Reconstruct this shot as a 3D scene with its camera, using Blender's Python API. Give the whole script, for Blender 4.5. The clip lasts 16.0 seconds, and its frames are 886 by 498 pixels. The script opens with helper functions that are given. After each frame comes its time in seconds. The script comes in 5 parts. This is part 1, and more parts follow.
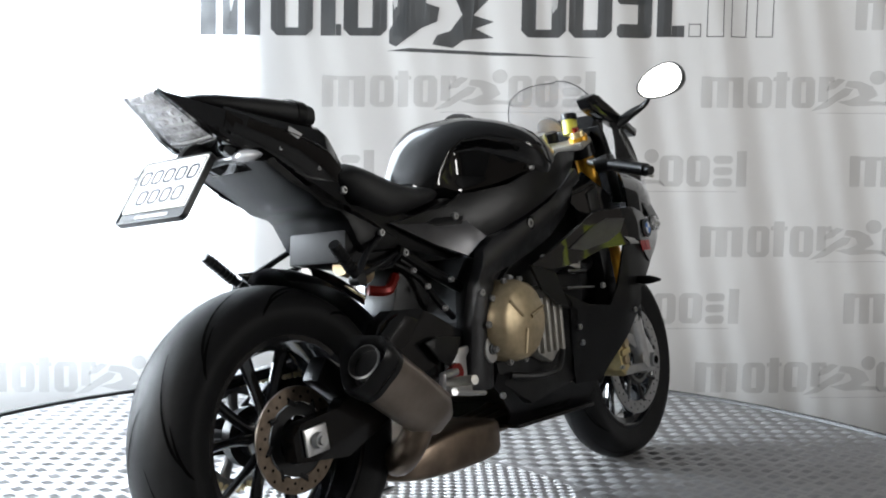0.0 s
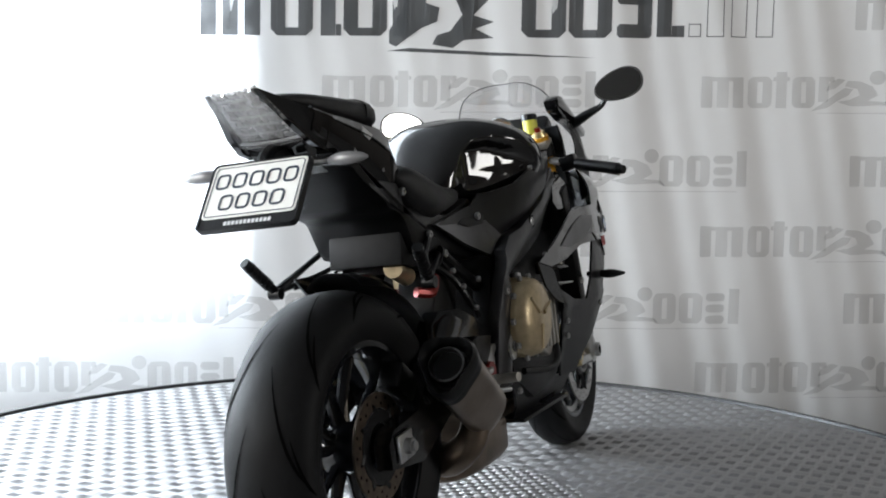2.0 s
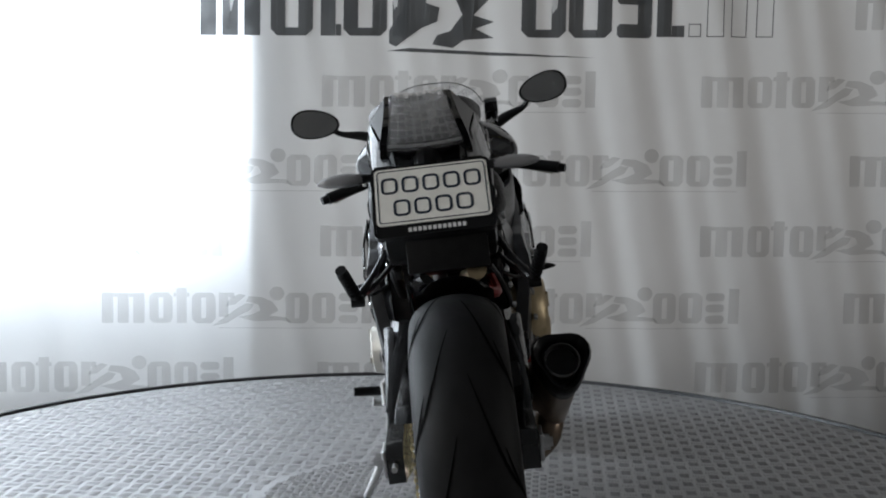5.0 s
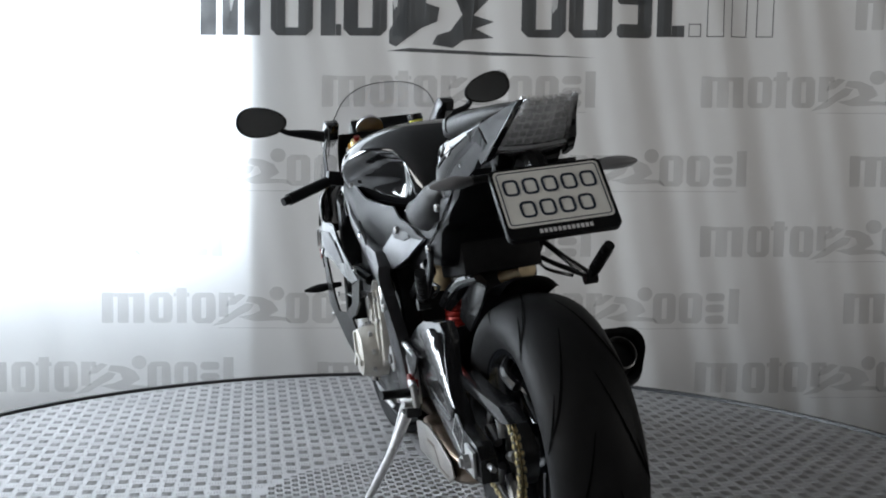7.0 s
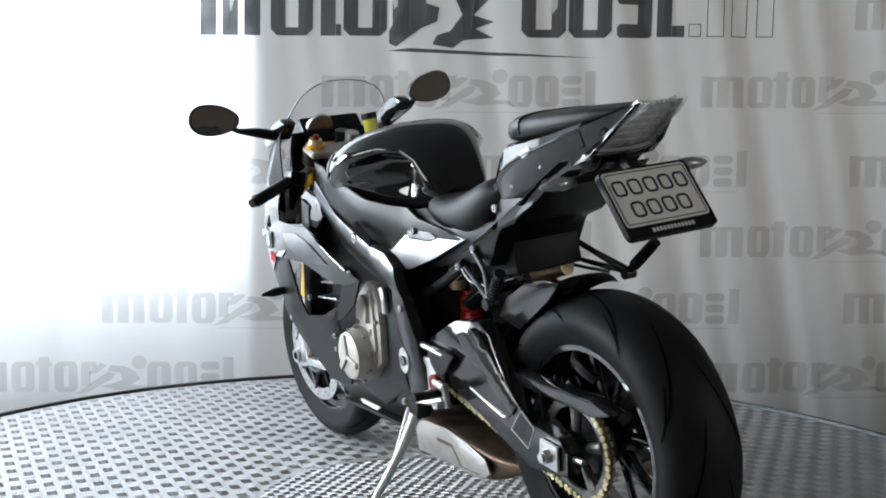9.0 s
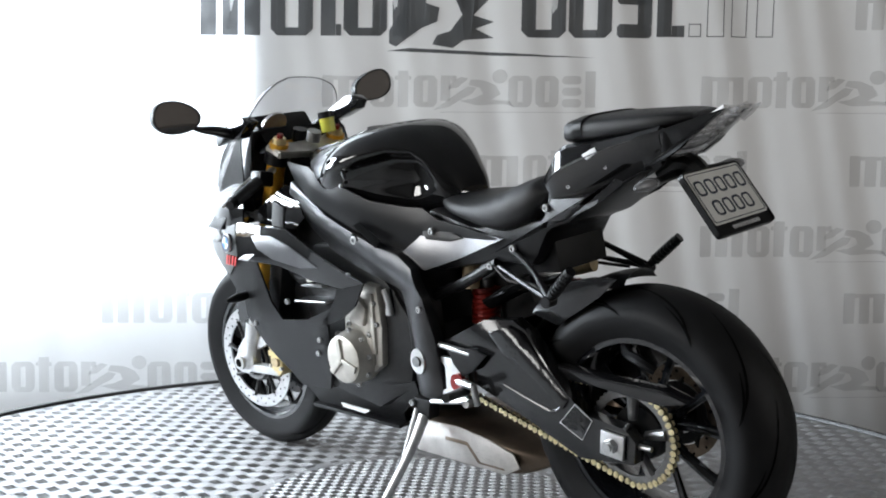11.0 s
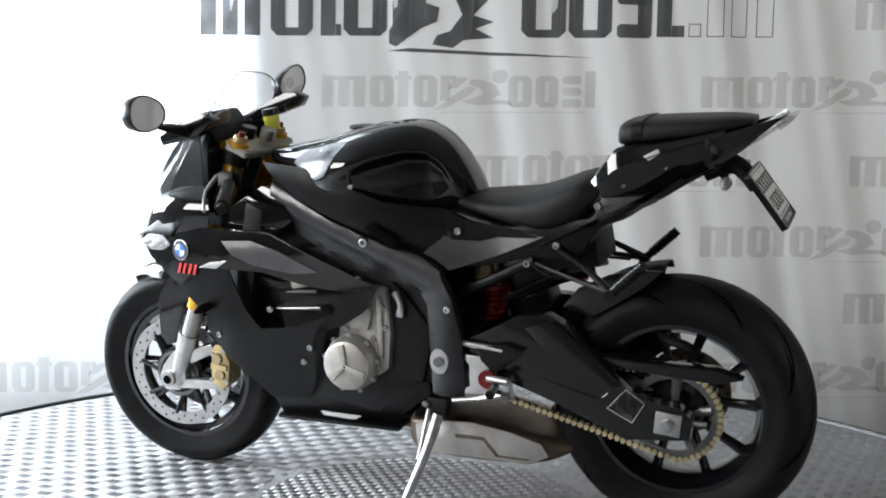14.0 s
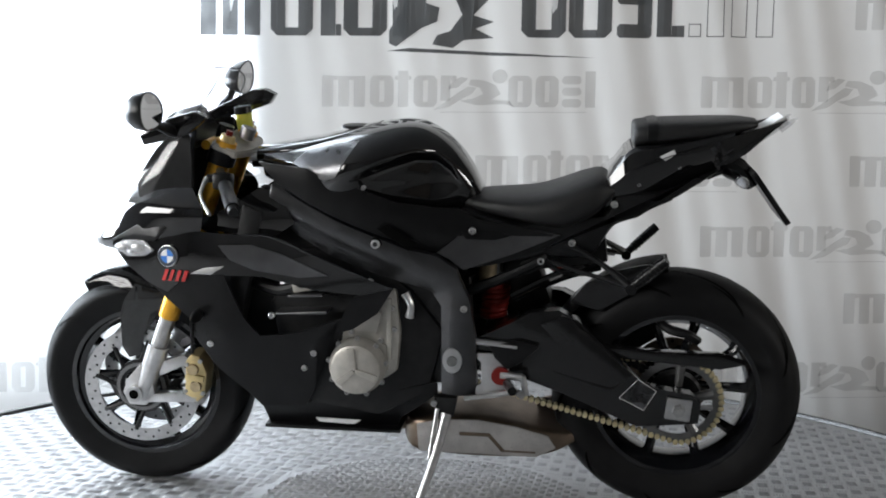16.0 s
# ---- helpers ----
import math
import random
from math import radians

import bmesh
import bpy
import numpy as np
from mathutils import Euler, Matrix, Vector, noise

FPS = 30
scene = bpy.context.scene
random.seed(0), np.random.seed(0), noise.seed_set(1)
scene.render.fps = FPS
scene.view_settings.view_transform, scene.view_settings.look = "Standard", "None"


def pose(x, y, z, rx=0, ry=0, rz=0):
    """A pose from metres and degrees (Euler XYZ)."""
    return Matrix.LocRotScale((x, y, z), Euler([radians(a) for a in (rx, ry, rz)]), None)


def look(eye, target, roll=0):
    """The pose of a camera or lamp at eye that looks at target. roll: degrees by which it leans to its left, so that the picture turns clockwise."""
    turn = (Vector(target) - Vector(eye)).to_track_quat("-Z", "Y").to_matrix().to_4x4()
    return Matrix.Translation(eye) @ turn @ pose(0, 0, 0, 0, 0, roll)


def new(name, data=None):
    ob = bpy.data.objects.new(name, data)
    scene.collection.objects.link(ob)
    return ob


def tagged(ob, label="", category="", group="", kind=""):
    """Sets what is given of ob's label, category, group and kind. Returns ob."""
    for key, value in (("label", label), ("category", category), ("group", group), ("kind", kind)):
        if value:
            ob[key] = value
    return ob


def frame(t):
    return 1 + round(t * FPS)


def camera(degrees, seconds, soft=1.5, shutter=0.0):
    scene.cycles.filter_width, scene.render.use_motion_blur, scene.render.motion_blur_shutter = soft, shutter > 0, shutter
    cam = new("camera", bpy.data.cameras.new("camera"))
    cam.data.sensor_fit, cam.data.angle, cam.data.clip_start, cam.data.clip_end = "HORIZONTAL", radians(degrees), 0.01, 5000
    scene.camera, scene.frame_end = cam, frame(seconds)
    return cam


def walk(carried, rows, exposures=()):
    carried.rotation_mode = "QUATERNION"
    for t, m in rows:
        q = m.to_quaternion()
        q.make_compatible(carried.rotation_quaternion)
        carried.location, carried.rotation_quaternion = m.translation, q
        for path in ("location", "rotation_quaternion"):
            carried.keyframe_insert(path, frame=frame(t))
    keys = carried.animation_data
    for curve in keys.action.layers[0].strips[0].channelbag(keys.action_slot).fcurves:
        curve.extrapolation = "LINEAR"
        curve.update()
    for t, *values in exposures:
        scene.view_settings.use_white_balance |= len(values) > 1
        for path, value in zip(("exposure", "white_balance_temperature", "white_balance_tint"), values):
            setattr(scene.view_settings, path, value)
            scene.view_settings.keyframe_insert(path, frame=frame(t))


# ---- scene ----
# ---- camera, fixed ----
cam = camera(43.83, 16.0, 1.9)
EYE = (0.0, -2.825, 0.914)
AIM = look(EYE, (0.0364, 0.0, 0.6744), 0.97)
walk(cam, [(0.0, AIM), (16.0, AIM)],
     [(0.0, 0.65), (2.0, 0.45), (3.5, -0.1), (5.0, -0.25), (7.0, -0.28), (9.0, -0.03), (12.5, 0.25), (16.0, 0.45)])

# ---- world and large lights ----
world = bpy.data.worlds.new("daylight")
scene.world = world
world.use_nodes = True
sky = world.node_tree.nodes.new("ShaderNodeTexSky")
sky.sky_type = "NISHITA"
sky.sun_disc = False
sky.sun_elevation, sky.sun_rotation = radians(40), radians(-60)
world.node_tree.nodes["Background"].inputs[1].default_value = 0.12
world.node_tree.links.new(sky.outputs[0], world.node_tree.nodes["Background"].inputs[0])


def area(name, eye, target, sx, sy, watts, colour):
    data = bpy.data.lights.new(name, "AREA")
    data.shape, data.size, data.size_y, data.energy, data.color = "RECTANGLE", sx, sy, watts, colour
    ob = new(name, data)
    ob.matrix_world = look(eye, target)
    return ob


# sky light in the openings: behind the banner, in the west wall, and behind the camera
area("window_light_back", (-2.75, 2.45, 1.8), (-2.75, 0, 1.8), 3.8, 2.7, 360, (0.8, 0.9, 1.0))
area("window_light_shaded", (1.45, 2.45, 1.5), (1.45, 0, 1.5), 4.4, 3.0, 19, (1.0, 0.98, 0.96))
area("window_light_left", (-4.95, 1.15, 1.75), (0, 1.15, 1.6), 1.5, 2.3, 470, (0.82, 0.91, 1.0))
# added fill from an assumed east opening, to lift plate, tail and right floor
area("fill_light_east", (5.05, -2.05, 1.75), (0, -1.2, 1.0), 1.0, 1.4, 42, (1.0, 0.97, 0.93))
area("window_light_front", (-4.95, -2.9, 1.88), (0, -2.5, 1.1), 3.1, 1.5, 160, (1.0, 0.98, 0.95))


# ---- materials ----
def mat(name, colour, rough=0.5, metal=0.0, vary=0.12, scale=30.0, bump=0.0, bump_scale=200.0, coat=0.0, rough_vary=0.1, random=0.0, spec=0.5):
    m = bpy.data.materials.new(name)
    m.use_nodes = True
    nt = m.node_tree
    b = nt.nodes["Principled BSDF"]
    b.inputs["Metallic"].default_value = metal
    b.inputs["Specular IOR Level"].default_value = spec
    b.inputs["Coat Weight"].default_value = coat
    b.inputs["Coat Roughness"].default_value = 0.03
    co = nt.nodes.new("ShaderNodeTexCoord")
    big = nt.nodes.new("ShaderNodeTexNoise")
    big.inputs["Scale"].default_value = scale
    big.inputs["Detail"].default_value = 6
    nt.links.new(co.outputs["Object"], big.inputs["Vector"])
    small = nt.nodes.new("ShaderNodeTexNoise")
    small.inputs["Scale"].default_value = bump_scale
    small.inputs["Detail"].default_value = 3
    nt.links.new(co.outputs["Object"], small.inputs["Vector"])
    ramp = nt.nodes.new("ShaderNodeMapRange")
    ramp.inputs[1].default_value, ramp.inputs[2].default_value = 0.3, 0.7
    ramp.inputs[3].default_value, ramp.inputs[4].default_value = 1 - vary, 1 + vary
    nt.links.new(big.outputs["Fac"], ramp.inputs[0])
    mul = nt.nodes.new("ShaderNodeMix")
    mul.data_type, mul.blend_type = "RGBA", "MULTIPLY"
    mul.inputs[0].default_value = 1.0
    mul.inputs[6].default_value = (*colour, 1)
    nt.links.new(ramp.outputs[0], mul.inputs[7])
    if random:
        info = nt.nodes.new("ShaderNodeObjectInfo")
        rr = nt.nodes.new("ShaderNodeMapRange")
        rr.inputs[3].default_value, rr.inputs[4].default_value = 1 - random, 1 + random
        nt.links.new(info.outputs["Random"], rr.inputs[0])
        m2 = nt.nodes.new("ShaderNodeMix")
        m2.data_type, m2.blend_type = "RGBA", "MULTIPLY"
        m2.inputs[0].default_value = 1.0
        nt.links.new(mul.outputs[2], m2.inputs[6])
        nt.links.new(rr.outputs[0], m2.inputs[7])
        mul = m2
    nt.links.new(mul.outputs[2], b.inputs["Base Color"])
    r2 = nt.nodes.new("ShaderNodeMapRange")
    r2.inputs[1].default_value, r2.inputs[2].default_value = 0.3, 0.7
    r2.inputs[3].default_value, r2.inputs[4].default_value = rough * (1 - rough_vary), rough * (1 + rough_vary)
    nt.links.new(small.outputs["Fac"], r2.inputs[0])
    nt.links.new(r2.outputs[0], b.inputs["Roughness"])
    if bump:
        bn = nt.nodes.new("ShaderNodeBump")
        bn.inputs["Strength"].default_value = bump
        bn.inputs["Distance"].default_value = 0.002
        nt.links.new(small.outputs["Fac"], bn.inputs["Height"])
        nt.links.new(bn.outputs[0], b.inputs["Normal"])
    return m


def clear(name, colour, rough=0.03, body=0.15, ior=1.45):
    """Thin clear plastic or glass: mostly see-through, with gloss."""
    m = bpy.data.materials.new(name)
    m.use_nodes = True
    nt = m.node_tree
    out = nt.nodes["Material Output"]
    b = nt.nodes["Principled BSDF"]
    b.inputs["Base Color"].default_value = (*colour, 1)
    b.inputs["Roughness"].default_value = rough
    b.inputs["IOR"].default_value = ior
    tr = nt.nodes.new("ShaderNodeBsdfTransparent")
    tr.inputs[0].default_value = (*[0.5 + 0.5 * c for c in colour], 1)
    lw = nt.nodes.new("ShaderNodeLayerWeight")
    pw = nt.nodes.new("ShaderNodeMath")
    pw.operation, pw.inputs[1].default_value = "POWER", 4.0
    nt.links.new(lw.outputs["Facing"], pw.inputs[0])
    fr = nt.nodes.new("ShaderNodeMath")
    fr.operation, fr.inputs[1].default_value, fr.inputs[2].default_value = "MULTIPLY_ADD", 0.25, 0.03
    nt.links.new(pw.outputs[0], fr.inputs[0])
    gl = nt.nodes.new("ShaderNodeBsdfGlossy")
    gl.inputs["Roughness"].default_value = rough
    m1 = nt.nodes.new("ShaderNodeMixShader")
    m1.inputs[0].default_value = body
    nt.links.new(tr.outputs[0], m1.inputs[1])
    nt.links.new(b.outputs[0], m1.inputs[2])
    m2 = nt.nodes.new("ShaderNodeMixShader")
    nt.links.new(fr.outputs[0], m2.inputs[0])
    nt.links.new(m1.outputs[0], m2.inputs[1])
    nt.links.new(gl.outputs[0], m2.inputs[2])
    nt.links.new(m2.outputs[0], out.inputs[0])
    return m


def cloth(name, colour, through_share, glow):
    """Vinyl banner cloth that lets daylight glow through from behind."""
    m = bpy.data.materials.new(name)
    m.use_nodes = True
    nt = m.node_tree
    out = nt.nodes["Material Output"]
    b = nt.nodes["Principled BSDF"]
    b.inputs["Roughness"].default_value = 0.6
    co = nt.nodes.new("ShaderNodeTexCoord")
    n = nt.nodes.new("ShaderNodeTexNoise")
    n.inputs["Scale"].default_value = 3.0
    n.inputs["Detail"].default_value = 8
    nt.links.new(co.outputs["Object"], n.inputs["Vector"])
    weave = nt.nodes.new("ShaderNodeTexNoise")
    weave.inputs["Scale"].default_value = 400.0
    nt.links.new(co.outputs["Object"], weave.inputs["Vector"])
    r = nt.nodes.new("ShaderNodeMapRange")
    r.inputs[1].default_value, r.inputs[2].default_value = 0.3, 0.7
    r.inputs[3].default_value, r.inputs[4].default_value = 0.94, 1.04
    nt.links.new(n.outputs["Fac"], r.inputs[0])
    mul = nt.nodes.new("ShaderNodeMix")
    mul.data_type, mul.blend_type = "RGBA", "MULTIPLY"
    mul.inputs[0].default_value = 1
    mul.inputs[6].default_value = (*colour, 1)
    nt.links.new(r.outputs[0], mul.inputs[7])
    nt.links.new(mul.outputs[2], b.inputs["Base Color"])
    bn = nt.nodes.new("ShaderNodeBump")
    bn.inputs["Strength"].default_value = 0.06
    bn.inputs["Distance"].default_value = 0.001
    nt.links.new(weave.outputs["Fac"], bn.inputs["Height"])
    nt.links.new(bn.outputs[0], b.inputs["Normal"])
    t = nt.nodes.new("ShaderNodeBsdfTranslucent")
    t.inputs[0].default_value = (glow, glow, glow * 1.01, 1)
    mx = nt.nodes.new("ShaderNodeMixShader")
    mx.inputs[0].default_value = through_share
    nt.links.new(b.outputs[0], mx.inputs[1])
    nt.links.new(t.outputs[0], mx.inputs[2])
    nt.links.new(mx.outputs[0], out.inputs[0])
    return m


def ink(name, colour, cover):
    """Printing ink on the banner: covers part of the cloth beneath and lets the rest show."""
    m = bpy.data.materials.new(name)
    m.use_nodes = True
    nt = m.node_tree
    b = nt.nodes["Principled BSDF"]
    b.inputs["Base Color"].default_value = (*colour, 1)
    b.inputs["Roughness"].default_value = 0.6
    co = nt.nodes.new("ShaderNodeTexCoord")
    n = nt.nodes.new("ShaderNodeTexNoise")
    n.inputs["Scale"].default_value = 9.0
    n.inputs["Detail"].default_value = 7
    nt.links.new(co.outputs["Object"], n.inputs["Vector"])
    r = nt.nodes.new("ShaderNodeMapRange")
    r.inputs[1].default_value, r.inputs[2].default_value = 0.3, 0.7
    r.inputs[3].default_value, r.inputs[4].default_value = cover * 0.93, min(0.97, cover * 1.07)
    nt.links.new(n.outputs["Fac"], r.inputs[0])
    tr = nt.nodes.new("ShaderNodeBsdfTransparent")
    mx = nt.nodes.new("ShaderNodeMixShader")
    nt.links.new(r.outputs[0], mx.inputs[0])
    nt.links.new(tr.outputs[0], mx.inputs[1])
    nt.links.new(b.outputs[0], mx.inputs[2])
    nt.links.new(mx.outputs[0], nt.nodes["Material Output"].inputs[0])
    return m


GLOSS = mat("black_paint", (0.006, 0.006, 0.0065), 0.07, 0.0, 0.2, 12, 0.0, 900, coat=0.6)
SATIN = mat("satin_black_plastic", (0.0055, 0.0055, 0.006), 0.3, 0.0, 0.25, 25, 0.15, 700, spec=0.28)
FRAME = mat("satin_black_frame_paint", (0.08, 0.08, 0.083), 0.31, 0.92, 0.15, 18, 0.08, 900)
GREYSIDE = mat("dark_grey_satin_panel", (0.145, 0.145, 0.15), 0.3, 0.92, 0.12, 20, 0.05, 900)
SEMI = mat("half_gloss_black", (0.008, 0.008, 0.0085), 0.17, 0.0, 0.2, 14, 0.03, 900, coat=0.2)
RUBBER = mat("tyre_rubber", (0.011, 0.011, 0.0115), 0.52, 0.0, 0.2, 14, 0.25, 500, spec=0.12)
GROOVE = mat("groove_black", (0.002, 0.002, 0.002), 0.9, 0.0, 0.1, spec=0.05)
LEATHER = mat("black_seat_vinyl", (0.012, 0.012, 0.0125), 0.42, 0.0, 0.2, 20, 0.5, 650, spec=0.35)
RIM = mat("black_rim_paint", (0.006, 0.0065, 0.008), 0.14, 0.0, 0.2, 20, 0.02, 900, coat=0.6)
ALU = mat("brushed_aluminium", (0.62, 0.62, 0.62), 0.34, 0.95, 0.1, 40, 0.1, 600)
DISCBROWN = mat("browned_disc_steel", (0.16, 0.125, 0.095), 0.36, 0.85, 0.25, 60, 0.08, 900)
STEEL = mat("brake_disc_steel", (0.5, 0.5, 0.5), 0.36, 0.9, 0.12, 60, 0.08, 900)
CAST = mat("cast_magnesium", (0.46, 0.44, 0.4), 0.45, 0.55, 0.12, 40, 0.2, 500)
BRONZE = mat("bronze_clutch_cover", (0.5, 0.4, 0.25), 0.4, 0.6, 0.18, 40, 0.2, 500)
GOLD = mat("gold_anodised", (0.82, 0.42, 0.04), 0.3, 0.55, 0.08, 40)
PALEGOLD = mat("pale_gold_caliper", (0.72, 0.58, 0.3), 0.32, 0.7, 0.1, 40)
CHAINDARK = mat("oiled_chain_rollers", (0.16, 0.13, 0.07), 0.4, 0.8, 0.1)
SHIELD = mat("bare_titanium_sheet", (0.62, 0.59, 0.56), 0.3, 0.9, 0.15, 20, 0.05, 500)
CHAIN = mat("gold_chain", (0.78, 0.68, 0.42), 0.34, 0.85, 0.1, 80, random=0.15)
TITAN = mat("heat_tinted_titanium", (0.21, 0.16, 0.12), 0.34, 0.85, 0.3, 14, 0.06, 500)
SILENCER = mat("silencer_steel", (0.3, 0.25, 0.21), 0.34, 0.88, 0.2, 14, 0.06, 700)
GREYSTEEL = mat("dull_dark_steel", (0.2, 0.2, 0.2), 0.4, 0.85, 0.15, 60)
RED = mat("red_anodised", (0.2, 0.012, 0.008), 0.3, 0.4, 0.1)
REDINK = mat("red_badge", (0.55, 0.03, 0.03), 0.4)
YELLOW = mat("brake_fluid_cup", (0.72, 0.7, 0.1), 0.3, 0.0, 0.1)
WHITE = mat("white_enamel", (0.8, 0.8, 0.8), 0.35)
BLUE = mat("blue_enamel", (0.05, 0.2, 0.6), 0.3)
PLATE = mat("number_plate_white", (0.86, 0.85, 0.8), 0.4, 0.0, 0.05)
INK = mat("dark_blue_ink", (0.02, 0.03, 0.05), 0.5)
PALE = mat("pale_marking", (0.7, 0.7, 0.7), 0.5)
MIRROR = mat("mirror_glass", (0.62, 0.62, 0.62), 0.02, 1.0, 0.02, 10, 0, 200, rough_vary=0.0)
MATT = mat("matt_black_plastic", (0.009, 0.009, 0.0095), 0.5, 0.0, 0.2, 40, 0.1, 500, spec=0.15)
DARK = mat("dark_engine_casing", (0.012, 0.012, 0.0125), 0.42, 0.0, 0.3, 40, 0.3, 300, spec=0.3)
REFLECTOR = mat("lamp_reflector", (0.88, 0.88, 0.88), 0.22, 0.45, 0.1, 40)
LENS = clear("clear_lens", (0.85, 0.85, 0.86), 0.08, 0.14)
SMOKED = clear("smoked_indicator_lens", (0.4, 0.4, 0.41), 0.08, 0.5)
GLASS = clear("windscreen_plastic", (0.95, 0.95, 0.96), 0.02, 0.03)
TREAD = mat("aluminium_tread_plate", (0.36, 0.36, 0.365), 0.5, 0.45, 0.14, 5, 0.15, 300)
TREADBAR = mat("worn_tread_bars", (0.34, 0.34, 0.34), 0.45, 0.7, 0.1, 8, 0.1, 300)
RIMBLACK = mat("black_rubber_edging", (0.012, 0.012, 0.014), 0.45, 0.0, 0.2, 20, 0.2, 200)
RIMALU = mat("aluminium_edge_profile", (0.5, 0.5, 0.5), 0.35, 0.9, 0.1, 20)
BANNER = cloth("white_banner_vinyl", (0.74, 0.74, 0.73), 0.45, 0.74)
PRINTPALE = ink("pale_grey_print", (0.3, 0.29, 0.28), 0.25)
PRINTDARK = ink("dark_grey_print", (0.045, 0.048, 0.05), 0.9)
PLASTER = mat("grey_wall_plaster", (0.14, 0.138, 0.134), 0.8, 0.0, 0.08, 2, 0.2, 60)
BROWN = mat("brown_partition_wall", (0.075, 0.058, 0.045), 0.7, 0.0, 0.15, 2, 0.2, 60)
DARKWALL = mat("dark_grey_wall_paint", (0.055, 0.054, 0.052), 0.7, 0.0, 0.12, 2, 0.2, 60)
BOARD = mat("yellow_green_board", (0.42, 0.46, 0.02), 0.5, 0.0, 0.08, 4, 0.05, 60)
CONCRETE = mat("grey_concrete", (0.2, 0.2, 0.2), 0.7, 0.0, 0.2, 3, 0.3, 80)
CEILING = mat("ceiling_board", (0.13, 0.13, 0.13), 0.8, 0.0, 0.08, 2, 0.1, 60)
FRAMEWHITE = mat("white_window_frame", (0.7, 0.7, 0.7), 0.4)


# ---- mesh helpers ----
def finish(bm, name, material, smooth=35.0):
    bmesh.ops.recalc_face_normals(bm, faces=bm.faces)
    me = bpy.data.meshes.new(name)
    bm.to_mesh(me)
    bm.free()
    me.materials.append(material)
    if smooth:
        for f in me.polygons:
            f.use_smooth = True
        me.set_sharp_from_angle(angle=radians(smooth))
    return me


def part(name, bm, material, parent, label="", smooth=35.0):
    ob = new(name, finish(bm, name, material, smooth))
    ob.parent = parent
    return tagged(ob, label)


def thing(name, label, category, group="", kind=""):
    return tagged(new(name), label, category, group, kind)


def box(size, at=(0, 0, 0), rot=(0, 0, 0), bevel=0.0, bm=None):
    bm = bm or bmesh.new()
    m = pose(*at, *rot) @ Matrix.Diagonal((*size, 1))
    made = bmesh.ops.create_cube(bm, size=1.0, matrix=m)["verts"]
    if bevel:
        edges = {e for v in made for e in v.link_edges}
        bmesh.ops.bevel(bm, geom=list(edges), offset=bevel, segments=2, profile=0.6, affect="EDGES")
    return bm


def slab(points, y0, y1, bevel=0.004, bm=None):
    """A plate of the outline (x, z) between y0 and y1, with rounded edges."""
    bm = bm or bmesh.new()
    vs = [bm.verts.new((x, y0, z)) for x, z in points]
    f = bm.faces.new(vs)
    ext = bmesh.ops.extrude_face_region(bm, geom=[f])
    top = [g for g in ext["geom"] if isinstance(g, bmesh.types.BMVert)]
    bmesh.ops.translate(bm, verts=top, vec=(0, y1 - y0, 0))
    if bevel:
        edges = {e for v in vs + top for e in v.link_edges}
        bmesh.ops.bevel(bm, geom=list(edges), offset=bevel, segments=2, profile=0.6, affect="EDGES")
    return bm


def rings(loops, bm=None, cap=True, closed=True):
    bm = bm or bmesh.new()
    rows = [[bm.verts.new(p) for p in loop] for loop in loops]
    n = len(rows[0])
    for a, b in zip(rows, rows[1:]):
        for i in range(n if closed else n - 1):
            j = (i + 1) % n
            bm.faces.new((a[i], a[j], b[j], b[i]))
    if cap and closed:
        bm.faces.new(rows[0])
        bm.faces.new(rows[-1][::-1])
    return bm


def spline(rows, k):
    """Catmull-Rom through rows of numbers, k steps between each two."""
    a = np.array(rows, float)
    out = []
    for i in range(len(a) - 1):
        p0, p1, p2, p3 = a[max(i - 1, 0)], a[i], a[i + 1], a[min(i + 2, len(a) - 1)]
        for s in np.arange(k) / k:
            out.append(0.5 * (2 * p1 + (p2 - p0) * s + (2 * p0 - 5 * p1 + 4 * p2 - p3) * s * s + (3 * p1 - p0 - 3 * p2 + p3) * s ** 3))
    out.append(a[-1])
    return out


def hull(sections, n=28, k=4, bm=None):
    """A body along x from sections (x, top, bottom, half width, squareness)."""
    loops = []
    for x, top, bot, w, p in spline(sections, k):
        c, h = (top + bot) / 2, max((top - bot) / 2, 1e-3)
        loop = []
        for i in range(n):
            a = 2 * math.pi * i / n
            ca, sa = math.cos(a), math.sin(a)
            loop.append((x, w * math.copysign(abs(ca) ** (2 / p), ca), c + h * math.copysign(abs(sa) ** (2 / p), sa)))
        loops.append(loop)
    return rings(loops, bm)


def tube(path, radius, n=10, k=5, bm=None, flat=1.0):
    """A round bar along a smooth path; radius is one number or one for each point."""
    rad = radius if isinstance(radius, (list, tuple)) else [radius] * len(path)
    pts = spline([(*p, r) for p, r in zip(path, rad)], k)
    loops, side = [], None
    for i, q in enumerate(pts):
        d = Vector(pts[min(i + 1, len(pts) - 1)][:3]) - Vector(pts[max(i - 1, 0)][:3])
        d.normalize()
        if side is None:
            side = d.orthogonal().normalized()
        side = (side - d * side.dot(d)).normalized()
        up = d.cross(side)
        loops.append([Vector(q[:3]) + (side * math.cos(2 * math.pi * j / n) + up * math.sin(2 * math.pi * j / n) * flat) * q[3] for j in range(n)])
    return rings(loops, bm)


def rod(a, b, r0, r1=None, n=20, bm=None, bevel=0.0):
    return tube([a, b], [r0, r1 if r1 is not None else r0], n, 1, bm)


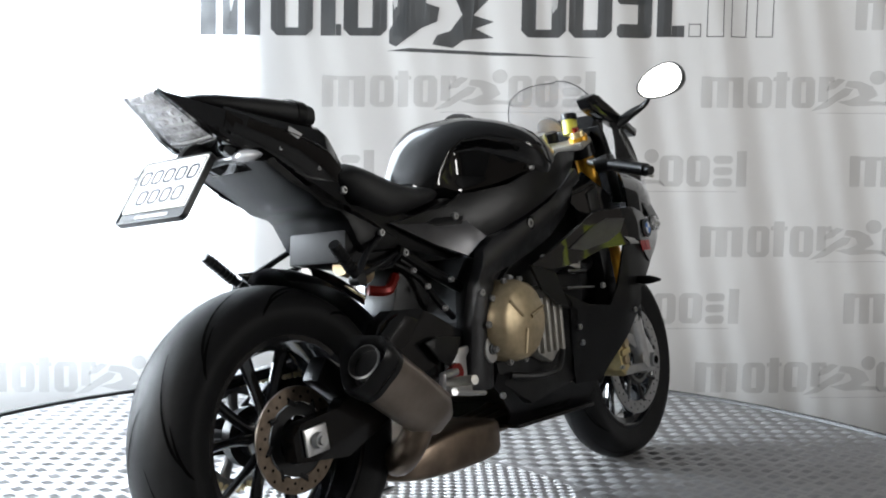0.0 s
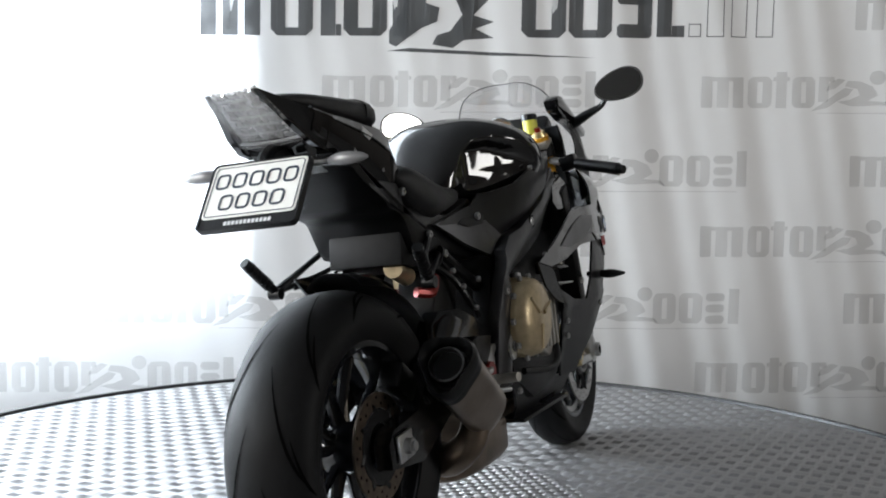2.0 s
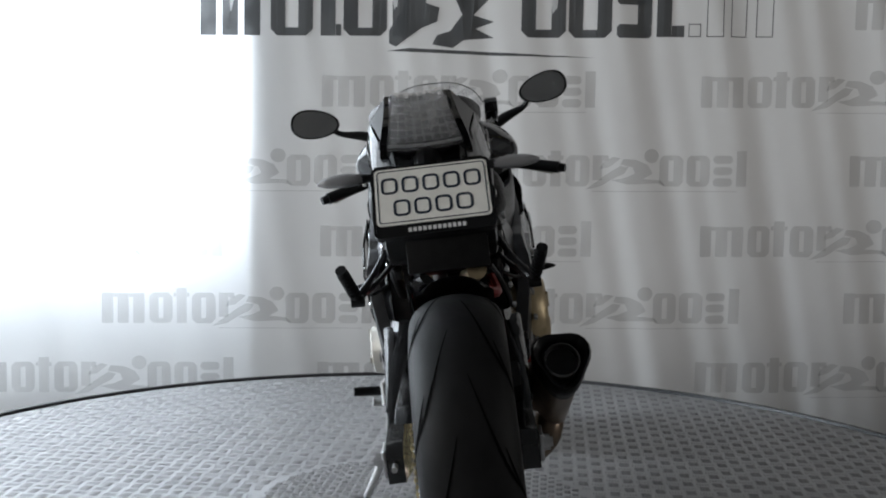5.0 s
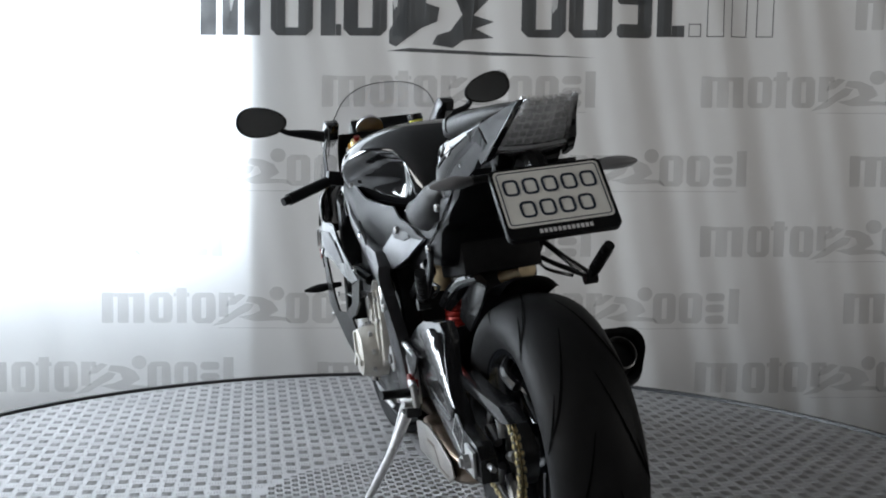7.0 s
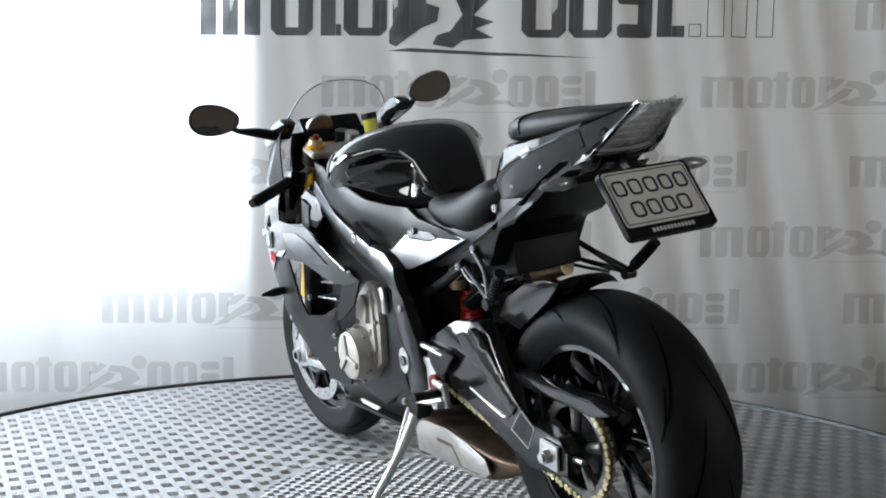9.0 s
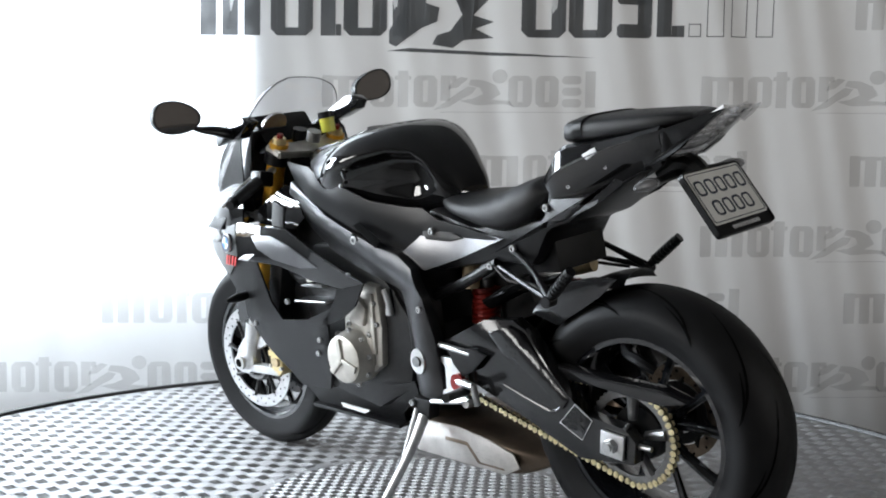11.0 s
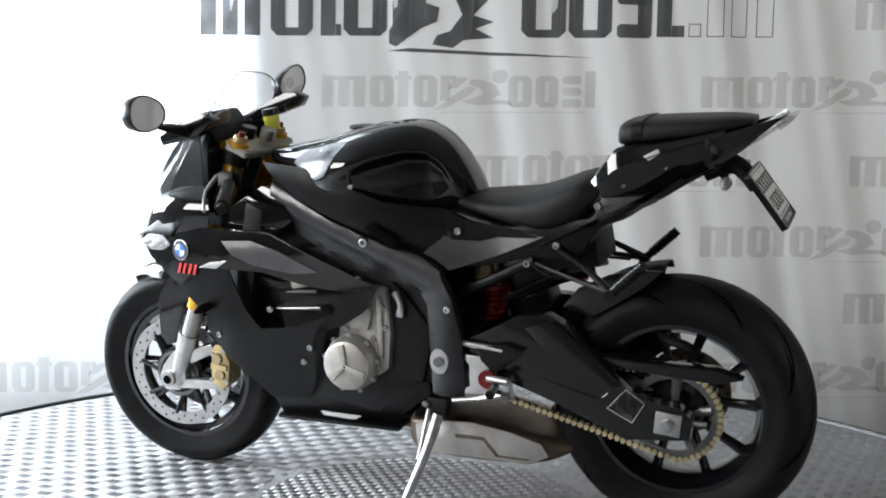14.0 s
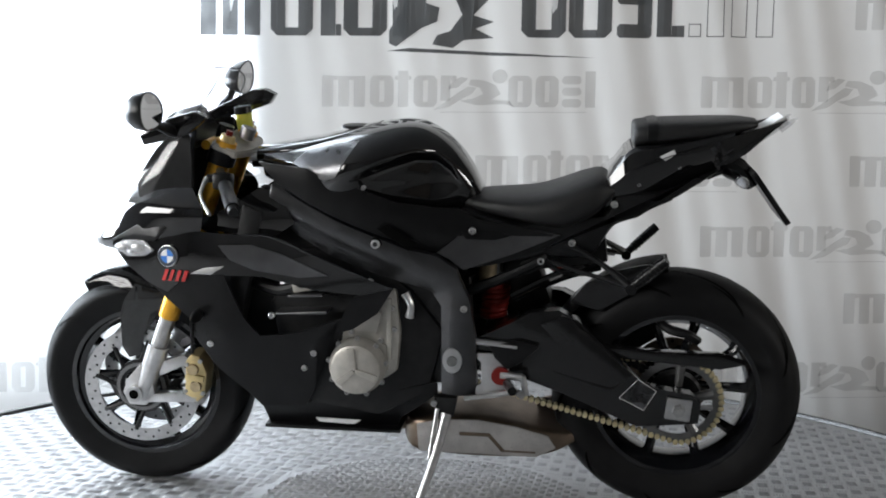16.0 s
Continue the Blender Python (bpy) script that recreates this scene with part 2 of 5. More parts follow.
def lathe(profile, at=(0, 0, 0), n=72, bm=None, closed=True):
    """Turns the profile (y, r) about an axis along y through at."""
    bm = bm or bmesh.new()
    loops = []
    for i in range(n):
        a = 2 * math.pi * i / n
        loops.append([(at[0] + r * math.cos(a), at[1] + y, at[2] + r * math.sin(a)) for y, r in profile])
    rows = [[bm.verts.new(p) for p in loop] for loop in loops]
    m = len(profile)
    for i in range(n):
        a, b = rows[i], rows[(i + 1) % n]
        for j in range(m if closed else m - 1):
            q = (j + 1) % m
            bm.faces.new((a[j], a[q], b[q], b[j]))
    return bm


def panel(points, surface, thick=0.006, step=0.035):
    """A curved shell of the outline (x, z), whose y follows surface(x, z)."""
    bm = bmesh.new()
    bm.faces.new([bm.verts.new((x, 0, z)) for x, z in points])
    bmesh.ops.triangulate(bm, faces=bm.faces[:])
    xs, zs = [p[0] for p in points], [p[1] for p in points]
    for axis, lo, hi in ((0, min(xs), max(xs)), (2, min(zs), max(zs))):
        c = lo + step
        while c < hi:
            co, no = [0, 0, 0], [0, 0, 0]
            co[axis], no[axis] = c, 1
            bmesh.ops.bisect_plane(bm, geom=bm.verts[:] + bm.edges[:] + bm.faces[:], plane_co=co, plane_no=no)
            c += step
    for v in bm.verts:
        v.co.y = surface(v.co.x, v.co.z)
    ext = bmesh.ops.extrude_face_region(bm, geom=bm.faces[:])
    inside = [g for g in ext["geom"] if isinstance(g, bmesh.types.BMVert)]
    bmesh.ops.translate(bm, verts=inside, vec=(0, -thick, 0))
    bmesh.ops.recalc_face_normals(bm, faces=bm.faces)
    rim = [e for e in bm.edges if len(e.link_faces) == 2 and e.calc_face_angle(0) > 1.0 and not set(e.verts) & set(inside)]
    bmesh.ops.bevel(bm, geom=rim, offset=min(0.0022, thick * 0.45), segments=2, profile=0.5, affect="EDGES", clamp_overlap=True)
    return bm


def flipped(bm):
    """The same mesh on the other side of the machine."""
    out = bm.copy()
    for v in out.verts:
        v.co.y = -v.co.y
    bmesh.ops.reverse_faces(out, faces=out.faces[:])
    return out


def moved(bm, m):
    bmesh.ops.transform(bm, matrix=m, verts=bm.verts[:])
    return bm


def both(name, bm, material, parent, label="", smooth=35.0):
    other = flipped(bm)
    return part(name, bm, material, parent, label, smooth), part(name, other, material, parent, label, smooth)


# ---- room ----
def wall(name, pieces, material, label):
    bm = bmesh.new()
    for lo, hi in pieces:
        size = [b - a for a, b in zip(lo, hi)]
        box(size, [(a + b) / 2 for a, b in zip(lo, hi)], bm=bm)
    ob = new(name, finish(bm, name, material, 0))
    return tagged(ob, label, "wall", "", "structure")


FLOOR = -0.5
wall("floor", [((-5.2, -6.2, FLOOR - 0.1), (5.2, 3.0, FLOOR))], CONCRETE, "grey concrete floor under the turntable")
tagged(bpy.data.objects["floor"], category="floor")
wall("ceiling", [((-5.2, -6.2, 3.3), (5.2, 3.0, 3.4))], CEILING, "plain grey board ceiling")
tagged(bpy.data.objects["ceiling"], category="ceiling")
# back wall, openings behind the banner; unseen fin at EDGE added to part the lights
EDGE = -0.812
wall("wall_north", [((EDGE, 2.108, FLOOR), (EDGE + 0.02, 2.5, 3.3)), ((3.6, 2.125, FLOOR), (5.1, 2.3, 3.3)), ((-5.1, 2.125, FLOOR), (-4.7, 2.3, 3.3)), ((-4.7, 2.125, FLOOR), (EDGE, 2.3, -0.1)), ((EDGE + 0.02, 2.125, FLOOR), (3.6, 2.3, -0.3)), ((-5.1, 2.5, FLOOR), (5.1, 2.6, 3.3))],
     PLASTER, "grey plaster wall with two wide openings and an added light-dividing fin")
wall("wall_west", [((-5.1, -6.0, FLOOR), (-5.0, 2.3, 0.5)), ((-5.1, -6.0, 2.9), (-5.0, 2.3, 3.3)), ((-5.1, -1.3, 0.5), (-5.0, 0.38, 2.9)), ((-5.1, 1.92, 0.5), (-5.0, 2.3, 2.9)),
                   ((-5.1, -6.0, 0.5), (-5.0, -4.5, 2.9)), ((-5.1, -4.5, 0.5), (-5.0, -1.3, 1.1)), ((-5.1, -4.5, 2.66), (-5.0, -1.3, 2.9))],
     PLASTER, "grey plaster wall with two window openings")
# the opening is assumed, cut only for the east fill light
wall("wall_east", [((5.0, -6.0, FLOOR), (5.1, -2.6, 3.3)), ((5.0, -1.5, FLOOR), (5.1, 2.3, 3.3)), ((5.0, -2.6, FLOOR), (5.1, -1.5, 1.0)), ((5.0, -2.6, 2.5), (5.1, -1.5, 3.3))], BROWN, "brown partition wall with one tall opening added for the fill light")
wall("wall_south", [((-5.1, -6.1, FLOOR), (5.1, -6.0, 3.3))], DARKWALL, "plain dark grey wall")


def build_board():
    """A yellow board on the partition wall, seen only in the mirrors."""
    board = thing("wall_board", "tall yellow-green board fixed to the brown partition wall", "board")
    part("board_face", box((0.02, 0.2, 1.1), (4.975, 1.05, 1.45), (0, 0, 0), 0.004), BOARD, board)
    for z in (0.89, 2.01):
        part("board_rail", box((0.03, 0.23, 0.03), (4.982, 1.05, z), (0, 0, 0), 0.004), ALU, board, "aluminium rail")


# ---- banner with its printed marks ----
BY = 2.08


def fold(x, z):
    """How far the cloth hangs in front of its plane: soft upright folds, deeper to one side."""
    deep = 0.002 + 0.0045 * min(1, max(0, (x + 0.6) / 1.6))
    lean = x + 0.16 * (z - 0.7)
    return BY - deep * (math.sin(lean * 15.3) + 0.6 * math.sin(lean * 27.1 + 1.3) + 0.5 * math.sin(lean * 44 + z * 1.5)) - 0.008 * math.sin(z * 2.2 + x)


def hung(quads, lift=0.002):
    """Patches (a list of polygons in x, z) laid on the hanging cloth."""
    bm = bmesh.new()
    for poly in quads:
        bm.faces.new([bm.verts.new((x, 0, z)) for x, z in poly])
    lo, hi = min(v.co.x for v in bm.verts), max(v.co.x for v in bm.verts)
    c = lo + 0.03
    while c < hi:
        bmesh.ops.bisect_plane(bm, geom=bm.verts[:] + bm.edges[:] + bm.faces[:], plane_co=(c, 0, 0), plane_no=(1, 0, 0))
        c += 0.03
    for v in bm.verts:
        v.co.z += 0.0145 * v.co.x
        v.co.y = fold(v.co.x, v.co.z) - lift
    return bm


def bar(x0, x1, z0, z1, r=0.0):
    """A bar with clipped corners."""
    if not r:
        return [(x0, z0), (x1, z0), (x1, z1), (x0, z1)]
    return [(x0 + r, z0), (x1 - r, z0), (x1, z0 + r), (x1, z1 - r), (x1 - r, z1), (x0 + r, z1), (x0, z1 - r), (x0, z0 + r)]


def block(x0, x1, z0, z1, stroke):
    """Two upright bars tied at both ends."""
    r = stroke * 0.45
    return [[(x0, z0 + r), (x0 + r, z0), (x0 + stroke, z0), (x0 + stroke, z1), (x0 + r, z1), (x0, z1 - r)],
            [(x1 - stroke, z0), (x1 - r, z0), (x1, z0 + r), (x1, z1 - r), (x1 - r, z1), (x1 - stroke, z1)],
            bar(x0 + stroke, x1 - stroke, z0, z0 + stroke * 0.55), bar(x0 + stroke, x1 - stroke, z1 - stroke * 0.55, z1)]


def mark(banner, x, z, w, h):
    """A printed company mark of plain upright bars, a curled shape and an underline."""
    s = 0.034 * w
    top = z + h
    at = lambda pts: [(x + u * w, z + v * h) for u, v in pts]
    curl = [at([(0.405, -0.10), (0.46, 0.0), (0.50, 0.22), (0.545, 0.42), (0.56, 0.62), (0.53, 0.66), (0.50, 0.50), (0.455, 0.22)]),
            at([(0.50, 0.20), (0.56, 0.06), (0.66, 0.10), (0.70, 0.02), (0.68, 0.20), (0.615, 0.24), (0.65, 0.42), (0.63, 0.70), (0.585, 0.86), (0.54, 0.88), (0.53, 0.70), (0.575, 0.62), (0.585, 0.42), (0.55, 0.28)]),
            at([(0.455, 0.55), (0.49, 0.62), (0.53, 0.90), (0.505, 0.96), (0.47, 0.80)])]
    whole = part("printed_mark", hung(curl), PRINTPALE, banner, "pale grey printed mark", 0)
    put = lambda name, polys: part(name, hung(polys), PRINTPALE, whole, "", 0)
    for k in range(3):
        x0 = x + k * 0.0575 * w
        put("printed_bar", [bar(x0, x0 + s * 1.22, z, top - (0.0 if k == 0 else 0.02) * h, s * 0.12)] + ([bar(x0 + s * 1.22, x0 + 0.0575 * w, top - 0.15 * h, top - 0.03 * h)] if k < 2 else []))
    put("printed_block", block(x + 0.174 * w, x + 0.260 * w, z, top, s))
    put("printed_bar", [bar(x + 0.275 * w, x + 0.275 * w + s * 1.1, z, top + 0.15 * h)])
    put("printed_tick", [bar(x + 0.264 * w, x + 0.2745 * w, top - 0.14 * h, top - 0.01 * h)])
    put("printed_tick", [bar(x + 0.275 * w + s * 1.1 + 0.001, x + 0.322 * w, top - 0.14 * h, top - 0.01 * h)])
    put("printed_block", block(x + 0.332 * w, x + 0.418 * w, z, top, s))
    put("printed_bar", [bar(x + 0.43 * w, x + 0.43 * w + s * 1.05, z + 0.2 * h, top)])
    put("printed_tick", [bar(x + 0.43 * w + s * 1.05 + 0.001, x + 0.488 * w, top - 0.17 * h, top, s * 0.1)])
    put("printed_dot", [[(x + (0.645 + 0.028 * math.cos(t)) * w, z + 0.98 * h + 0.026 * w * math.sin(t)) for t in np.linspace(0, 2 * math.pi, 14, endpoint=False)]])
    put("printed_block", block(x + 0.676 * w, x + 0.762 * w, z, top, s))
    put("printed_block", block(x + 0.775 * w, x + 0.860 * w, z, top, s))
    for lo, hi in ((0, 0.27), (0.37, 0.63), (0.73, 1)):
        put("printed_tick", [bar(x + 0.872 * w, x + 0.943 * w, z + lo * h, z + hi * h, s * 0.3)])
    put("printed_bar", [bar(x + 0.957 * w, x + 0.957 * w + s * 1.1, z, top + 0.15 * h)])
    put("printed_line", [bar(x + 0.43 * w, x + 0.96 * w, z - 0.17 * h, z - 0.148 * h)])


def build_banner():
    xs, zs = np.arange(-4.6, 3.41, 0.022), np.linspace(FLOOR + 0.01, 3.0, 26)
    loops = [[(x, fold(x, z), z) for x in xs] for z in zs]
    bm = rings(loops, cap=False, closed=False)
    ob = new("banner", finish(bm, "banner", BANNER, 60))
    tagged(ob, "large hanging white vinyl banner with grey printed marks, softly folded", "banner")
    # pale small marks in staggered rows
    for row, (z, starts) in enumerate(((1.127, (-2.15, -0.482, 1.195)), (0.778, (-1.457, 0.2, 1.874)), (0.464, (-2.13, -0.485, 1.212)), (0.162, (-1.46, 0.187, 1.87)), (-0.152, (-2.08, -0.495, 1.212)), (1.47, (1.87,)))):
        for x in starts:
            mark(ob, x, z, 1.215, 0.138)
    # the large dark mark across the top
    big = "large dark grey printed mark"
    z0, z1, s = 1.437, 1.95, 0.064
    x = -1.016
    for k in range(3):
        part("printed_bar", hung([bar(x + k * 0.096, x + k * 0.096 + 0.07, z0, z1)]), PRINTDARK, ob, big, 0)
    for a, b in ((-0.709, -0.524), (-0.39, -0.2)):
        part("printed_block", hung(block(a, b, z0, z1, s)), PRINTDARK, ob, big, 0)
    part("printed_bar", hung([bar(-0.49, -0.425, z0, z1 + 0.1), bar(-0.424, -0.4, z0, z0 + 0.05)]), PRINTDARK, ob, big, 0)
    part("printed_bar", hung([bar(-0.175, -0.11, z0, z1)]), PRINTDARK, ob, big, 0)
    for a, b in ((0.391, 0.588), (0.6, 0.79)):
        part("printed_block", hung(block(a, b, z0 - 0.005, z1, s)), PRINTDARK, ob, big, 0)
    part("printed_block", hung([bar(0.812, 0.968, z0 - 0.005, z0 + 0.055, 0.012), bar(0.905, 0.968, z0 + 0.05, z0 + 0.17), bar(0.812, 0.968, z0 + 0.14, z0 + 0.2, 0.012), bar(0.812, 0.872, z0 + 0.2, z1)]), PRINTDARK, ob, big, 0)
    part("printed_bar", hung([bar(0.99, 1.055, z0, z1 + 0.1), bar(1.056, 1.112, z0, z0 + 0.05)]), PRINTDARK, ob, big, 0)
    # curled dark shape with a light sweep, and the long underline
    part("printed_curl", hung([[(-0.19, 1.405), (-0.16, 1.39), (-0.05, 1.47), (0.02, 1.50), (0.03, 1.56), (-0.03, 1.58), (-0.02, 1.75), (-0.09, 1.75), (-0.13, 1.56), (-0.19, 1.46)],
                               [(0.0, 1.40), (0.09, 1.385), (0.14, 1.42), (0.27, 1.43), (0.19, 1.47), (0.27, 1.5), (0.18, 1.53), (0.25, 1.6), (0.27, 1.78), (0.06, 1.78), (0.09, 1.62), (0.13, 1.53), (0.08, 1.46), (0.02, 1.44)]]), PRINTDARK, ob, big, 0)
    part("printed_line", hung([[(-0.2, 1.372), (0.3, 1.352), (0.72, 1.345), (0.3, 1.366), (-0.1, 1.384)]]), PRINTDARK, ob, big, 0)
    # thin outlined boxes
    for a, b, top in ((1.13, 1.185, 1.495), (1.21, 1.285, 1.95), (1.318, 1.39, 1.95), (1.43, 1.505, 1.95)):
        t, lo = 0.004, 1.437
        part("printed_outline", hung([bar(a, a + t, lo, top), bar(b - t, b, lo, top), bar(a + t, b - t, lo, lo + t), bar(a + t, b - t, top - t, top)]), PRINTDARK, ob, "thin outlined box", 0)


# ---- turntable ----
RADIUS = 1.732


def tread_bars(r_in, r_out, pitch, length, width, height, z, seed):
    """Raised lozenge bars in fives, turned crosswise from group to group."""
    half = int(r_out / pitch) + 1
    verts, faces = [], []
    shape = np.array([(-0.5, 0, 0), (0, -0.5, 0), (0.5, 0, 0), (0, 0.5, 0), (-0.3, 0, 1), (0.3, 0, 1)])
    tri = [(0, 1, 4), (1, 5, 4), (1, 2, 5), (2, 3, 5), (3, 4, 5), (3, 0, 4)]
    c45 = math.sqrt(0.5)
    for i in range(-half, half + 1):
        for j in range(-half, half + 1):
            cross = (i + j) % 2
            for k in (-2, -1, 0, 1, 2):
                off = k * pitch * 0.185
                cx, cy = i * pitch + (0 if cross else off), j * pitch + (off if cross else 0)
                r = math.hypot(cx, cy)
                if r > r_out - 0.012 or r < r_in:
                    continue
                b = shape * (length, width, height)
                if not cross:
                    b = b[:, [1, 0, 2]] * (-1, 1, 1)
                x, y = cx + b[:, 0], cy + b[:, 1]
                n0 = len(verts)
                verts += list(zip((x - y) * c45, (x + y) * c45, z + b[:, 2]))
                faces += [tuple(n0 + q for q in f) for f in tri]
    me = bpy.data.meshes.new("tread")
    me.from_pydata(verts, [], faces)
    return me


def build_turntable():
    top = thing("turntable", "round turntable of aluminium tread plate with a black rubber edge", "turntable")
    n = 160
    ring = lambda r, z: [(r * math.cos(2 * math.pi * i / n), r * math.sin(2 * math.pi * i / n), z) for i in range(n)]
    part("plate", rings([ring(RADIUS - 0.025, FLOOR), ring(RADIUS - 0.025, -0.003), ring(RADIUS - 0.03, 0.0)]), TREAD, top, "aluminium tread plate")
    part("edging", rings([ring(RADIUS - 0.024, FLOOR + 0.005), ring(RADIUS, FLOOR + 0.005), ring(RADIUS, 0.002), ring(RADIUS - 0.004, 0.009), ring(RADIUS - 0.02, 0.009), ring(RADIUS - 0.024, 0.002), ring(RADIUS - 0.024, FLOOR + 0.005)], cap=False),
         RIMBLACK, top, "black rubber edging")
    part("hub_plate", rings([ring(0.455, 0.0005), ring(0.455, 0.0025), ring(0.453, 0.003)]), TREAD, top, "round centre plate of finer tread")
    me = tread_bars(0.465, RADIUS - 0.03, 0.042, 0.033, 0.0068, 0.0014, 0.0, 1)
    me.materials.append(TREADBAR)
    bars = new("tread_relief", me)
    bars.parent = top
    tagged(bars, "raised tread bars", kind="stuff")
    me = tread_bars(0.0, 0.45, 0.022, 0.019, 0.0045, 0.0014, 0.003, 2)
    me.materials.append(TREADBAR)
    bars = new("fine_tread_relief", me)
    bars.parent = top
    tagged(bars, "fine raised tread bars", kind="stuff")
    return top


# ---- motorcycle: x forward from the rear axle, y to its left, z up ----
REAR, FRONT = (0.0, -0.016, 0.32), (1.424, 0.0, 0.293)
RAKE = (-0.36, 0.0, 0.933)
STEER = Matrix.Translation((1.16, 0, 0.88)) @ Matrix.Rotation(radians(3), 4, Vector(RAKE)) @ Matrix.Translation((-1.16, 0, -0.88))


def fair_y(x, z):
    """Half width of the fairing's side."""
    y = 0.232 + 0.014 * max(0, 1 - abs(x - 1.13) / 0.2) - 0.95 * max(0, x - 1.2) ** 2 - 0.30 * max(0, 0.50 - z) - 0.2 * max(0, z - 0.70)
    return y - 0.05 * max(0, 0.85 - x)


def tyre(at, radius, half, name_parent, turn):
    prof = []
    crown = half * 0.98
    for i in range(17):
        a = math.pi * (i / 16 - 0.5)
        y = half * math.sin(a)
        prof.append((y, radius - crown * 0.62 * (1 - math.cos(a))))
    inner = radius - (0.105 if half > 0.08 else 0.085)
    prof += [(half * 0.97, radius - crown * 0.8), (half * 0.78, inner), (-half * 0.78, inner), (-half * 0.97, radius - crown * 0.8)]
    ob = part("tyre", moved(lathe(prof, at, 112), turn), RUBBER, name_parent, "black rubber road tyre", 50)
    # sweeping grooves over the shoulder: near-black strips laid on for their shade
    bm = bmesh.new()
    n = 9
    for side in (1, -1):
        for k in range(n):
            for kind in (0, 1):
                base = 2 * math.pi * (k + (0.5 if side < 0 else 0) + 0.62 * kind) / n
                prev = None
                steps = 9
                for s in range(steps + 1):
                    u = s / steps
                    a = math.pi / 2 * ((0.1 + 0.66 * u) if kind == 0 else (0.5 + 0.44 * u)) * side
                    ang = base + (0.7 * u + 0.12 * math.sin(u * 3.1)) * (1 if kind == 0 else 0.5)
                    wdt = (0.0075 if half > 0.08 else 0.0055) * math.sin(math.pi * min(0.98, 0.08 + u * 0.9)) + 0.0006
                    pr = []
                    for e in (-1, 1):
                        aa = ang + e * wdt / radius
                        r = radius - crown * 0.62 * (1 - math.cos(a)) + 0.0013
                        pr.append(bm.verts.new((at[0] + r * math.cos(aa), at[1] + half * math.sin(a), at[2] + r * math.sin(aa))))
                    if prev:
                        bm.faces.new((prev[0], prev[1], pr[1], pr[0]))
                    prev = pr
    part("tread_groove", moved(bm, turn), GROOVE, name_parent, "near-black strips laid on as shaded tread grooves", 0)
    return inner


def wheel(name, at, radius, half, parent, turn, spokes):
    inner = radius - (0.105 if half > 0.08 else 0.085)
    w = half * 0.76
    prof = [(-w, inner + 0.003), (-w, inner - 0.012), (-w + 0.012, inner - 0.016), (-0.03, inner - 0.032), (0.03, inner - 0.032), (w - 0.012, inner - 0.016), (w, inner - 0.012), (w, inner + 0.003),
            (w - 0.006, inner + 0.003), (w - 0.018, inner - 0.008), (0.03, inner - 0.022), (-0.03, inner - 0.022), (-w + 0.018, inner - 0.008), (-w + 0.006, inner + 0.003)]
    hubless = part(name, moved(lathe(prof, at, 96), turn), RIM, parent, "gloss black cast wheel", 40)
    tyre(at, radius, half, hubless, turn)
    part("hub", moved(lathe([(-half * 0.6, 0.012), (-half * 0.6, 0.04), (-half * 0.3, 0.052), (half * 0.3, 0.052), (half * 0.6, 0.04), (half * 0.6, 0.012)], at, 40), turn), RIM, hubless)
    for k in range(spokes):
        a = 2 * math.pi * (k // 2) / (spokes / 2) + (0.17 if k % 2 else -0.17) + 0.3
        b = 2 * math.pi * (k // 2) / (spokes / 2) + (0.30 if k % 2 else -0.30) + 0.3
        p = lambda r, t, y: (at[0] + r * math.cos(t), at[1] + y, at[2] + r * math.sin(t))
        bm = tube([p(0.04, a, 0), p(0.10, a * 0.5 + b * 0.5, 0.004), p(inner - 0.022, b, 0)], [0.012, 0.0085, 0.011], 8, 3, flat=1.5)
        part("spoke", moved(bm, turn), RIM, hubless)
    return hubless


def disc(parent, at, y, r, band, turn, holes, material, label):
    d = part("brake_disc", moved(lathe([(y - 0.0025, r - band), (y - 0.0025, r), (y + 0.0025, r), (y + 0.0025, r - band)], at, 72), turn), material, parent, label, 30)
    # holes are not cut: flat near-black faces carry their dark
    bm = bmesh.new()
    for i in range(holes):
        for q in range(2):
            a = 2 * math.pi * (i + q * 0.5) / holes
            rr = r - band * (0.3 + 0.4 * q)
            for e in (-1, 1):
                vs = [bm.verts.new((at[0] + rr * math.cos(a) + 0.0036 * math.cos(t), at[1] + y + e * 0.0028, at[2] + rr * math.sin(a) + 0.0036 * math.sin(t))) for t in np.linspace(0, 2 * math.pi, 8, endpoint=False)]
                bm.faces.new(vs)
    part("drilling", moved(bm, turn), GROOVE, parent, "near-black discs laid on as shaded drilled holes", 0)
    bm = lathe([(y - 0.004, 0.05), (y - 0.004, 0.075), (y + 0.004, 0.075), (y + 0.004, 0.05)], at, 48)
    part("disc_carrier", moved(bm, turn), DARK, parent)
    for i in range(8):
        a = 2 * math.pi * i / 8
        bm = bmesh.new()
        rod((at[0] + 0.07 * math.cos(a), at[1] + y, at[2] + 0.07 * math.sin(a)), (at[0] + (r - band + 0.006) * math.cos(a + 0.2), at[1] + y, at[2] + (r - band + 0.006) * math.sin(a + 0.2)), 0.006, 0.007, 8, bm)
        part("carrier_arm", moved(bm, turn), DARK, parent)
    return d


def bolt(parent, x, y, z, r=0.009, material=None, turn=Matrix.Identity(4)):
    s = 1 if y > 0 else -1
    bm = lathe([(-0.004, 0.0005), (-0.004, r), (0.003, r), (0.005, r * 0.8), (0.005, r * 0.5), (0.001, r * 0.45), (0.001, 0.0005)], (x, 0, z), 16)
    if s < 0:
        bm = flipped(bm)
    return part("bolt", moved(bm, Matrix.Translation((0, y, 0)) @ turn), material or STEEL, parent, "steel bolt head")


